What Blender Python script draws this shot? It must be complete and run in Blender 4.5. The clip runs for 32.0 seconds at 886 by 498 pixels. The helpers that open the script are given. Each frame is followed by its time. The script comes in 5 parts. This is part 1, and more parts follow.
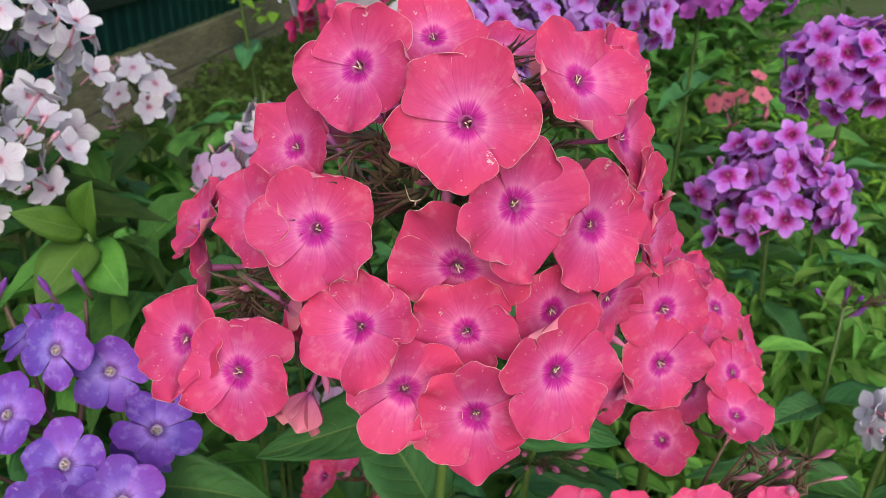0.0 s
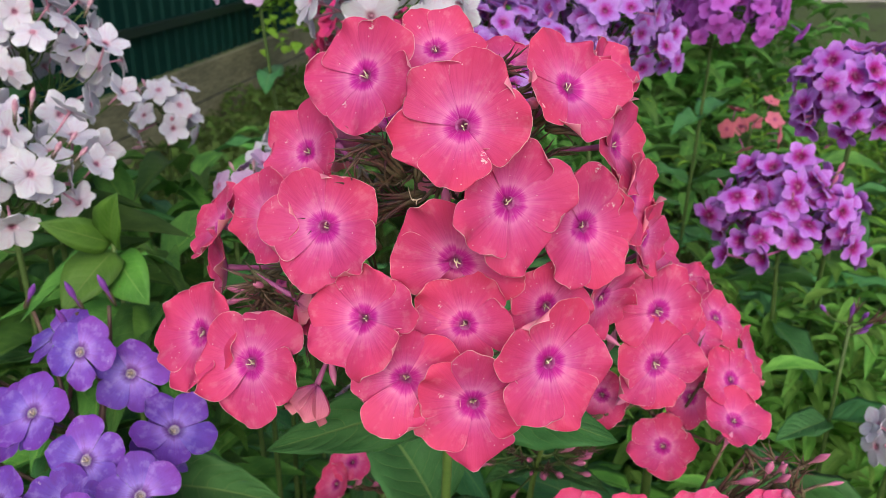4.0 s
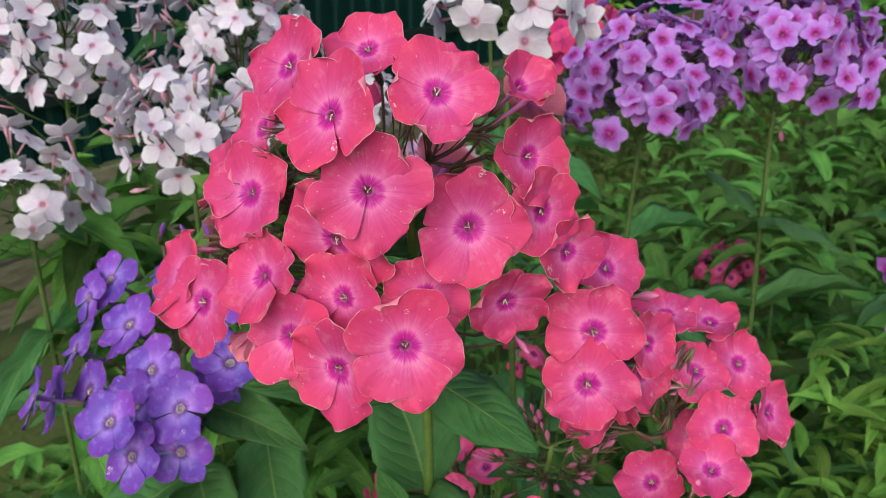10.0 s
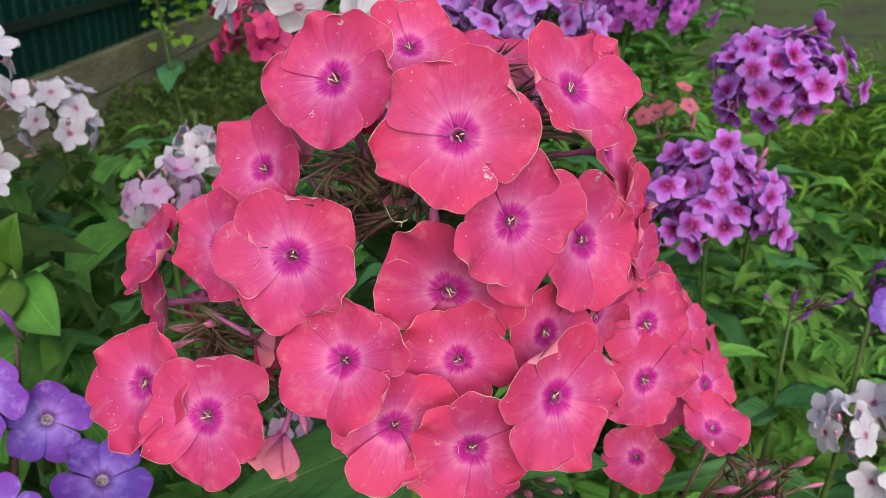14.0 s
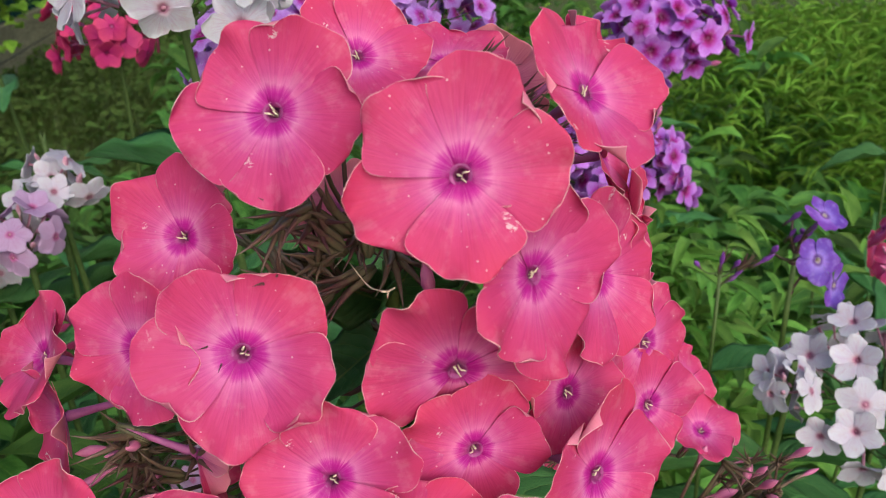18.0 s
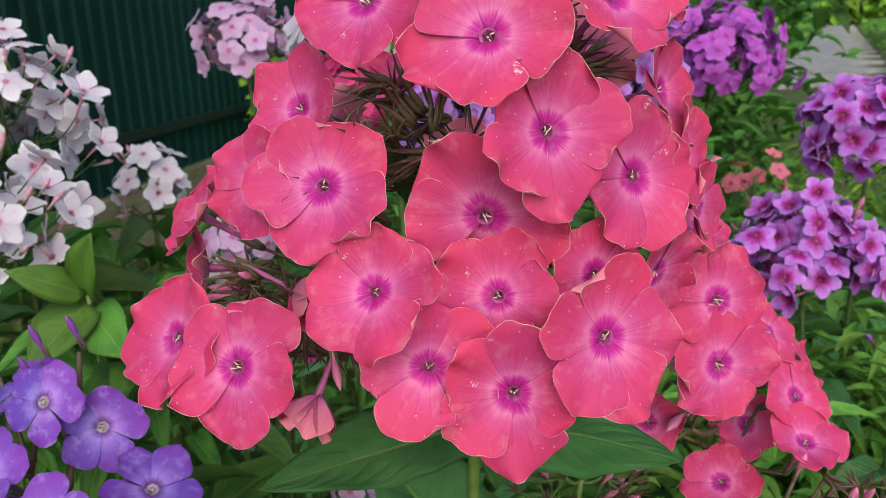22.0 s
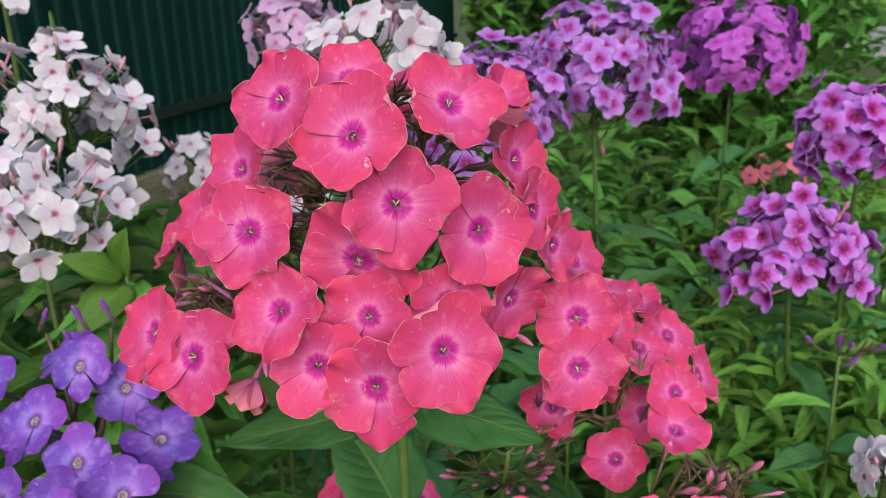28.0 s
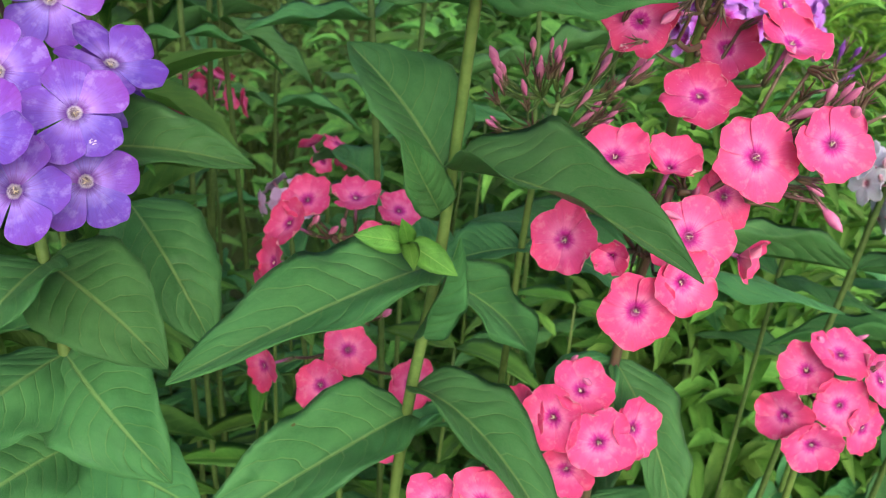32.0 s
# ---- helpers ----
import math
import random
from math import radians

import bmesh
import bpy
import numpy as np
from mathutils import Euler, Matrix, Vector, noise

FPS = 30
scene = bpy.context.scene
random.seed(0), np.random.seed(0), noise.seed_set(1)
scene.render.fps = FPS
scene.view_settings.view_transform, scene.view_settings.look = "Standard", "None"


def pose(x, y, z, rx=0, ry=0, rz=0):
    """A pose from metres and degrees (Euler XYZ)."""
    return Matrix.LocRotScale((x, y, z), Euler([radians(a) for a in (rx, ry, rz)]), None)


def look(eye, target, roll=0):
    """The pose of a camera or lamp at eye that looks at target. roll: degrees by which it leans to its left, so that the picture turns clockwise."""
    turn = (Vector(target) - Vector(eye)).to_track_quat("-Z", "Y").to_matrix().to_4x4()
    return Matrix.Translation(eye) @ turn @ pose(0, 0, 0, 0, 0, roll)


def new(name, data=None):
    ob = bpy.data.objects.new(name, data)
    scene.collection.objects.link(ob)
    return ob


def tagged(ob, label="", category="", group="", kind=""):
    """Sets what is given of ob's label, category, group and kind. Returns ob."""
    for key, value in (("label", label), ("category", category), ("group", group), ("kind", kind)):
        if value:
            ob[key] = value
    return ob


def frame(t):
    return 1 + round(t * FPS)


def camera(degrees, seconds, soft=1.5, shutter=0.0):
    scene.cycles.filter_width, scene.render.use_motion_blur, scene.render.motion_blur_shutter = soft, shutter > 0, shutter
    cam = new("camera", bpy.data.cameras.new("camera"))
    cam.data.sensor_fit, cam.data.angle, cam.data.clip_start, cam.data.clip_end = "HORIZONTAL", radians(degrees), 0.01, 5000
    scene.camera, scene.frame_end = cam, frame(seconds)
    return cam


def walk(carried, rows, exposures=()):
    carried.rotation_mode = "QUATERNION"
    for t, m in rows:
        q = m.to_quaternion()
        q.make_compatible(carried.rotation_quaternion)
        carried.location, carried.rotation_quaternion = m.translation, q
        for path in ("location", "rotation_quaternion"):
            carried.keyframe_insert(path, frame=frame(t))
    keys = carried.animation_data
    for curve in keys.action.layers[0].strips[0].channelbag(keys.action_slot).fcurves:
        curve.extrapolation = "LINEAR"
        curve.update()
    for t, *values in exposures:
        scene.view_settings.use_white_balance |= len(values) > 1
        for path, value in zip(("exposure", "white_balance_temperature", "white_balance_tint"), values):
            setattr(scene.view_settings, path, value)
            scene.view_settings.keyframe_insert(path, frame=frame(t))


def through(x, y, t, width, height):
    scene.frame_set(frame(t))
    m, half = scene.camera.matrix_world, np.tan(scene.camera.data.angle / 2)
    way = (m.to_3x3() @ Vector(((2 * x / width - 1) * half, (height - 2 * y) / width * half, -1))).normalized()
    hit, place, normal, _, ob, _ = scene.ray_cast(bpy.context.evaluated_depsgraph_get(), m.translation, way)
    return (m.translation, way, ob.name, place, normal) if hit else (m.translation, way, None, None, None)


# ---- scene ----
cam = camera(56.6, 32.0, soft=0.8)
METRES, EYE, TILT, LEAN, TURN = 1.2, 1.15, -24.0, 0.0, 0.0
ROWS = [
    (0.0, 0.0, 0.0, 0.0, 0.0, 0.0, -0.0),
    (0.5, -0.0121, -0.0126, -0.0075, -1.35, 0.64, 0.62),
    (1.0, -0.0133, -0.0242, -0.012, -2.12, 1.18, 0.96),
    (1.5, -0.015, -0.0382, -0.0132, -2.49, 1.77, 1.01),
    (2.0, -0.0231, -0.0464, -0.021, -2.71, 2.38, 0.92),
    (2.5, -0.0226, -0.0374, -0.0193, -2.47, 2.88, 0.75),
    (3.0, -0.0156, -0.0278, -0.016, -1.7, 2.92, 0.55),
    (3.5, -0.0058, -0.0236, -0.0129, -0.3, 2.55, 0.21),
    (5.5, 0.0409, 0.0184, 0.0058, 7.52, 0.54, -3.87),
    (6.0, 0.0491, 0.0167, 0.0075, 9.85, 0.3, -5.4),
    (6.5, 0.057, 0.0242, 0.007, 12.4, -0.02, -7.1),
    (7.0, 0.0769, 0.0271, 0.0083, 15.05, -0.33, -8.79),
    (7.5, 0.0942, 0.0232, 0.0069, 17.54, -0.53, -10.23),
    (8.0, 0.1054, 0.0193, 0.0061, 19.67, -0.49, -11.23),
    (8.5, 0.1228, 0.0135, 0.0061, 21.27, -0.25, -11.63),
    (9.0, 0.131, 0.001, 0.001, 22.02, 0.08, -11.51),
    (9.5, 0.1272, -0.011, -0.0025, 21.89, 0.34, -11.02),
    (10.0, 0.1184, -0.0107, -0.0042, 20.94, 0.64, -10.31),
    (10.5, 0.1022, -0.0027, -0.0029, 19.14, 1.02, -9.54),
    (11.0, 0.0938, 0.006, 0.0026, 16.91, 1.5, -8.82),
    (11.5, 0.0831, 0.0123, 0.005, 14.18, 2.06, -8.05),
    (12.0, 0.0594, 0.0017, -0.0051, 11.17, 2.55, -7.04),
    (12.5, 0.0332, -0.0045, -0.009, 7.81, 2.74, -5.5),
    (13.0, 0.0167, -0.0051, -0.0101, 4.06, 2.58, -3.41),
    (13.5, 0.0015, 0.0018, -0.0038, -0.08, 2.09, -0.7),
    (14.0, -0.0145, 0.0144, 0.0013, -5.21, 1.19, 2.39),
    (14.5, -0.0306, 0.0124, -0.001, -8.55, 0.75, 4.13),
    (15.0, -0.0386, 0.0157, -0.0009, -11.46, 0.34, 5.62),
    (15.5, -0.0433, 0.0238, 0.0016, -14.33, -0.11, 6.83),
    (17.5, -0.0439, 0.063, 0.0152, -19.4, -1.1, 10.33),
    (18.0, -0.0295, 0.061, 0.0206, -14.04, -1.52, 9.85),
    (18.5, -0.0153, 0.062, 0.0269, -7.76, -1.26, 7.73),
    (19.0, 0.006, 0.0696, 0.0311, -3.52, -0.54, 5.9),
    (19.5, 0.0106, 0.0728, 0.0276, -0.22, 0.52, 3.91),
    (20.0, 0.0109, 0.0715, 0.0135, 2.0, 2.99, 2.21),
    (20.5, 0.0106, 0.0549, 0.005, 2.25, 5.56, 2.06),
    (21.0, 0.0105, 0.0444, -0.0133, 1.93, 6.99, 1.89),
    (21.5, 0.008, 0.0313, -0.0283, 1.57, 8.0, 1.9),
    (22.0, -0.0029, 0.0287, -0.0381, 1.22, 8.89, 2.09),
    (22.5, -0.0026, 0.015, -0.0262, 1.11, 9.41, 2.3),
    (23.0, -0.0031, -0.0046, -0.0356, 1.28, 9.54, 2.48),
    (23.5, 0.0051, -0.022, -0.0433, 1.92, 9.17, 2.39),
    (24.0, 0.0109, -0.0366, -0.0432, 2.95, 8.46, 1.91),
    (24.5, 0.0184, -0.0447, -0.0359, 4.24, 7.73, 1.08),
    (25.0, 0.0321, -0.0523, -0.0379, 5.59, 7.34, 0.15),
    (25.5, 0.0436, -0.0509, -0.0409, 6.62, 7.06, -0.71),
    (27.5, 0.0493, -0.0411, -0.0334, 6.83, 6.32, -0.99),
    (28.0, 0.0542, -0.0363, -0.0279, 6.08, 6.35, -0.43),
    (28.5, 0.0527, -0.0419, -0.0249, 4.53, 6.3, 0.22),
    (29.0, 0.0245, -0.0413, -0.0254, 2.18, 5.93, 0.64),
    (29.5, -0.0054, -0.0195, -0.0478, -0.44, 5.09, 0.63),
    (30.0, -0.03, 0.0057, -0.0711, -2.82, 3.68, 0.15),
    (30.5, -0.0396, 0.0172, -0.09, -4.62, 1.99, -0.47),
    (31.0, -0.0399, 0.0329, -0.103, -5.57, 0.17, -1.02),
    (31.5, -0.0413, 0.0453, -0.1154, -6.28, -1.24, -1.12),
    (32.0, -0.0392, 0.0483, -0.1286, -6.75, -1.7, -0.69),
]
EXPO = [(0.0, 0.04), (2.0, 0.12), (6.5, -0.05), (9.0, 0.08), (13.0, -0.05), (15.5, 0.10), (17.8, 0.00), (19.5, -0.12), (21.0, -0.05), (25.0, 0.10), (29.0, 0.06), (30.0, 0.12), (31.0, 0.54), (32.0, 0.66)]
walk(cam, [(t, pose(0, 0, EYE, TILT, LEAN, TURN) @ pose(METRES * x, METRES * y, METRES * z, 90 + pitch, roll, yaw)) for t, x, y, z, yaw, pitch, roll in ROWS], EXPO)
cam.data.dof.use_dof = True
cam.data.dof.focus_distance = 0.228
cam.data.dof.aperture_fstop = 35.0

# ---- light: a bright overcast day ----
world = bpy.data.worlds.new("sky")
scene.world = world
world.use_nodes = True
sky = world.node_tree.nodes.new("ShaderNodeTexSky")
sky.sky_type, sky.sun_disc = "NISHITA", False
sky.sun_elevation, sky.sun_rotation = radians(35), radians(174)
sky.dust_density, sky.air_density = 4.0, 1.0
world.node_tree.links.new(sky.outputs[0], world.node_tree.nodes["Background"].inputs[0])
world.node_tree.nodes["Background"].inputs[1].default_value = 0.145
sun = new("sun", bpy.data.lights.new("sun", "SUN"))
sun.data.energy, sun.data.angle, sun.data.color = 1.75, radians(80), (0.94, 0.96, 1.0)
sun.matrix_world = look((0.4, -3.9, 2.7), (0, 0, 0))


# ---- materials ----
class Nodes:
    """Short calls for building a node material."""

    def __init__(self, name):
        self.mat = bpy.data.materials.new(name)
        self.mat.use_nodes = True
        self.tree = self.mat.node_tree
        self.bsdf = self.tree.nodes["Principled BSDF"]
        self.out = self.tree.nodes["Material Output"]

    def add(self, kind, **sockets):
        node = self.tree.nodes.new("ShaderNode" + kind)
        for key, value in sockets.items():
            self.put(node, key, value)
        return node

    def put(self, node, key, value):
        sock = node.inputs[int(key[1:])] if key[0] == "i" and key[1:].isdigit() else node.inputs[key.replace("_", " ")]
        if isinstance(value, bpy.types.NodeSocket):
            self.tree.links.new(value, sock)
        else:
            sock.default_value = value

    def math(self, op, a, b=0.0, c=0.0):
        node = self.add("Math", i0=a, i1=b, i2=c)
        node.operation = op
        return node.outputs[0]

    def ramp(self, fac, stops):
        node = self.add("ValToRGB", i0=fac)
        el = node.color_ramp.elements
        while len(el) < len(stops):
            el.new(0.5)
        for e, (p, c) in zip(el, stops):
            e.position, e.color = p, (*c, 1) if len(c) == 3 else c
        return node.outputs[0]

    def mix(self, fac, a, b, blend="MIX"):
        node = self.add("Mix")
        node.data_type, node.blend_type = "RGBA", blend
        for k, v in ((0, fac), (6, a), (7, b)):
            if isinstance(v, bpy.types.NodeSocket):
                self.tree.links.new(v, node.inputs[k])
            else:
                node.inputs[k].default_value = v if k == 0 else ((*v, 1) if len(v) == 3 else v)
        return node.outputs[2]

    def noise(self, vec, scale, detail=2.0, rough=0.5):
        node = self.add("TexNoise", Vector=vec, Scale=scale, Detail=detail, Roughness=rough)
        return node.outputs[0]

    def step(self, x, lo, hi):
        node = self.add("MapRange", i0=x, i1=lo, i2=hi, i3=0.0, i4=1.0)
        node.interpolation_type = "SMOOTHSTEP"
        return node.outputs[0]

    def bump(self, height, strength, distance):
        return self.add("Bump", Height=height, Strength=strength, Distance=distance).outputs[0]

    def leafy(self, colour, through):
        """Let part of the light pass through a thin sheet."""
        trans = self.add("BsdfTranslucent", Color=colour)
        both = self.add("MixShader", i0=through, i1=self.bsdf.outputs[0], i2=trans.outputs[0])
        self.tree.links.new(both.outputs[0], self.out.inputs[0])


def petal_material(name, stops, rim, streak=0.5, flecks=0.0, rim_amount=0.65, mottle=0.0, hues=0.012):
    n = Nodes(name)
    glow = tuple(0.5 * (a + b) for a, b in zip(rim, (0.95, 0.62, 0.78))) if rim[0] > 0.9 else rim
    pos = n.add("TexCoord").outputs["Object"]
    sep = n.add("SeparateXYZ", i0=pos)
    x, y = sep.outputs[0], sep.outputs[1]
    r = n.math("SQRT", n.math("ADD", n.math("MULTIPLY", x, x), n.math("MULTIPLY", y, y)))
    a = n.math("ARCTAN2", y, x)
    rnd = n.add("ObjectInfo").outputs["Random"]
    vec = n.add("CombineXYZ", i0=n.math("MULTIPLY", a, 9.0), i1=n.math("MULTIPLY", r, 0.9), i2=n.math("MULTIPLY", rnd, 40.0)).outputs[0]
    vein = n.noise(vec, 2.2, 3.0)
    fine = n.noise(n.add("CombineXYZ", i0=n.math("MULTIPLY", a, 40.0), i1=n.math("MULTIPLY", r, 1.6), i2=n.math("MULTIPLY", rnd, 23.0)).outputs[0], 1.6, 2.0)
    wide = n.noise(n.add("CombineXYZ", i0=a, i1=r, i2=n.math("MULTIPLY", rnd, 17.0)).outputs[0], 2.3, 2.0)
    shift = n.math("MULTIPLY", n.math("SUBTRACT", vein, 0.5), n.math("MULTIPLY", r, streak))
    shift = n.math("ADD", shift, n.math("MULTIPLY", n.math("SUBTRACT", wide, 0.5), n.math("MULTIPLY", r, 0.35)))
    col = n.ramp(n.math("ADD", r, shift), stops)
    col = n.mix(n.math("MULTIPLY", n.step(vein, 0.5, 0.75), n.math("MULTIPLY", n.step(r, 0.85, 0.25), 0.14)), col, glow)
    col = n.mix(n.math("MULTIPLY", n.math("MULTIPLY", n.step(vein, 0.50, 0.36), n.step(r, 0.95, 0.5)), n.math("MULTIPLY", n.step(r, 0.15, 0.3), 0.50)), col, n.mix(1.0, col, (0.84, 0.55, 0.72), "MULTIPLY"))
    blotch = n.noise(n.add("VectorMath", i0=pos, i1=n.add("CombineXYZ", i0=n.math("MULTIPLY", rnd, 13.0), i1=n.math("MULTIPLY", rnd, 29.0)).outputs[0]).outputs[0], 3.2, 4.0, 0.62)
    col = n.mix(n.math("MULTIPLY", n.step(blotch, 0.50, 0.68), mottle), col, glow)
    col = n.mix(n.math("MULTIPLY", n.step(blotch, 0.48, 0.32), mottle), col, n.mix(1.0, col, (0.86, 0.72, 0.62), "MULTIPLY"))
    col = n.mix(n.math("MULTIPLY", n.math("MULTIPLY", n.step(fine, 0.50, 0.30), n.step(r, 0.22, 0.4)), 0.32), col, n.mix(1.0, col, (0.90, 0.60, 0.70), "MULTIPLY"))
    edge = n.add("Attribute")
    edge.attribute_name = "edge"
    col = n.mix(n.math("MULTIPLY", edge.outputs["Fac"], n.math("MULTIPLY", n.math("ADD", 0.2, n.math("MULTIPLY", n.step(blotch, 0.38, 0.60), 0.8)), rim_amount)), col, rim)
    if flecks:
        where = n.add("VectorMath", i0=pos, i1=n.add("CombineXYZ", i0=n.math("MULTIPLY", rnd, 31.0), i1=n.math("MULTIPLY", rnd, 17.0)).outputs[0]).outputs[0]
        patch, scratch = n.noise(where, 2.6, 1.0), n.noise(n.add("CombineXYZ", i0=n.math("MULTIPLY", x, 34.0), i1=n.math("MULTIPLY", y, 13.0), i2=n.math("MULTIPLY", rnd, 9.0)).outputs[0], 1.0, 3.0, 0.6)
        spot = n.math("MULTIPLY", n.step(patch, flecks, flecks + 0.03), n.step(scratch, 0.52, 0.56))
        col = n.mix(n.math("MULTIPLY", n.math("MULTIPLY", spot, n.step(r, 0.4, 0.6)), 0.8), col, (0.9, 0.75, 0.78))
    if 0 < flecks < 0.735:
        cell = n.add("TexVoronoi", Vector=where, Scale=13.0)
        speck = n.math("MULTIPLY", n.step(cell.outputs["Distance"], 0.17, 0.10), n.step(n.add("SeparateColor", i0=cell.outputs["Color"]).outputs[0], 0.86, 0.88))
        col = n.mix(n.math("MULTIPLY", n.math("MULTIPLY", speck, n.step(r, 0.3, 0.5)), 0.65), col, (0.92, 0.78, 0.80))
    hsv = n.add("HueSaturation", Color=col, Value=n.math("ADD", 0.93, n.math("MULTIPLY", rnd, 0.12)), Hue=n.math("ADD", 0.5 - hues / 2, n.math("MULTIPLY", rnd, hues)))
    n.put(n.bsdf, "Base Color", hsv.outputs[0])
    n.put(n.bsdf, "Roughness", 0.5)
    n.put(n.bsdf, "Specular IOR Level", 0.25)
    n.put(n.bsdf, "Normal", n.bump(n.math("ADD", n.math("ADD", n.math("MULTIPLY", vein, 0.5), n.math("MULTIPLY", fine, 0.2)), wide), 0.14, 0.012))
    n.leafy(hsv.outputs[0], 0.34)
    return n.mat


M_CORAL = petal_material("coral_petal", [(0.085, (0.40, 0.05, 0.24)), (0.12, (0.50, 0.012, 0.27)), (0.195, (0.60, 0.015, 0.33)), (0.24, (0.72, 0.06, 0.42)), (0.30, (0.84, 0.23, 0.53)),
                                          (0.40, (0.77, 0.130, 0.400)), (0.58, (0.73, 0.076, 0.270)), (1.0, (0.715, 0.064, 0.200))], (0.96, 0.74, 0.72), 0.40, 0.73, 0.90, mottle=0.12)
M_CORAL_BACK = petal_material("pale_petal_back", [(0.1, (0.55, 0.12, 0.42)), (0.35, (0.78, 0.24, 0.46)), (1.0, (0.86, 0.30, 0.40))], (0.95, 0.7, 0.72), 0.3)
M_VIOLET = petal_material("violet_petal", [(0.07, (0.1, 0.03, 0.1)), (0.085, (0.55, 0.48, 0.55)), (0.115, (0.5, 0.42, 0.55)), (0.15, (0.14, 0.035, 0.28)),
                                            (0.30, (0.42, 0.26, 0.84)), (0.55, (0.235, 0.105, 0.62)), (1.0, (0.215, 0.058, 0.48))], (0.56, 0.44, 0.88), 0.4, 0.74, 0.30, mottle=0.32, hues=0.035)
M_VIOLET_BACK = petal_material("pale_violet_back", [(0.1, (0.2, 0.05, 0.3)), (1.0, (0.28, 0.13, 0.60))], (0.42, 0.3, 0.8), 0.3, 0.0, 0.3)
M_WHITE = petal_material("white_petal", [(0.06, (0.48, 0.14, 0.26)), (0.11, (0.62, 0.30, 0.42)), (0.17, (0.72, 0.56, 0.66)), (0.30, (0.73, 0.71, 0.80)), (1.0, (0.80, 0.82, 0.86))], (0.68, 0.60, 0.80), 0.4, 0.0, 0.2, mottle=0.25)
M_BLUSH = petal_material("pale_lilac_petal", [(0.08, (0.5, 0.08, 0.3)), (0.14, (0.62, 0.2, 0.45)), (0.26, (0.64, 0.42, 0.68)), (1.0, (0.68, 0.50, 0.73))], (0.82, 0.72, 0.86), 0.4, 0.0, 0.4)
M_PURPLE = petal_material("purple_petal", [(0.08, (0.24, 0.006, 0.11)), (0.20, (0.40, 0.012, 0.26)), (0.34, (0.50, 0.06, 0.52)), (0.50, (0.50, 0.21, 0.72)), (1.0, (0.60, 0.35, 0.84))], (0.78, 0.64, 0.88), 0.7, 0.0, 0.5, mottle=0.22)
M_MAGENTA = petal_material("magenta_purple_petal", [(0.08, (0.22, 0.004, 0.08)), (0.24, (0.36, 0.006, 0.19)), (0.38, (0.52, 0.04, 0.47)), (0.52, (0.58, 0.18, 0.76)), (1.0, (0.69, 0.34, 0.90))], (0.84, 0.62, 0.92), 0.7, 0.0, 0.5, mottle=0.22)
M_PLUM = petal_material("plum_petal", [(0.08, (0.42, 0.03, 0.36)), (0.3, (0.54, 0.10, 0.60)), (1.0, (0.63, 0.18, 0.76))], (0.76, 0.46, 0.84), 0.6, 0.0, 0.3)
M_ROSE = petal_material("rose_red_petal", [(0.08, (0.3, 0.01, 0.08)), (0.2, (0.62, 0.03, 0.24)), (1.0, (0.80, 0.085, 0.24))], (0.85, 0.3, 0.4), 0.6, 0.0, 0.3)
M_SALMON = petal_material("salmon_petal", [(0.1, (0.6, 0.1, 0.25)), (0.3, (0.80, 0.24, 0.34)), (1.0, (0.80, 0.24, 0.32))], (0.85, 0.5, 0.5), 0.5, 0.0, 0.3)
M_PINK = petal_material("hot_pink_petal", [(0.09, (0.25, 0.01, 0.12)), (0.2, (0.6, 0.02, 0.3)), (0.35, (0.86, 0.2, 0.46)), (0.6, (0.80, 0.092, 0.30)), (1.0, (0.79, 0.074, 0.235))], (0.9, 0.5, 0.6), 0.55, 0.0, 0.5, mottle=0.22)


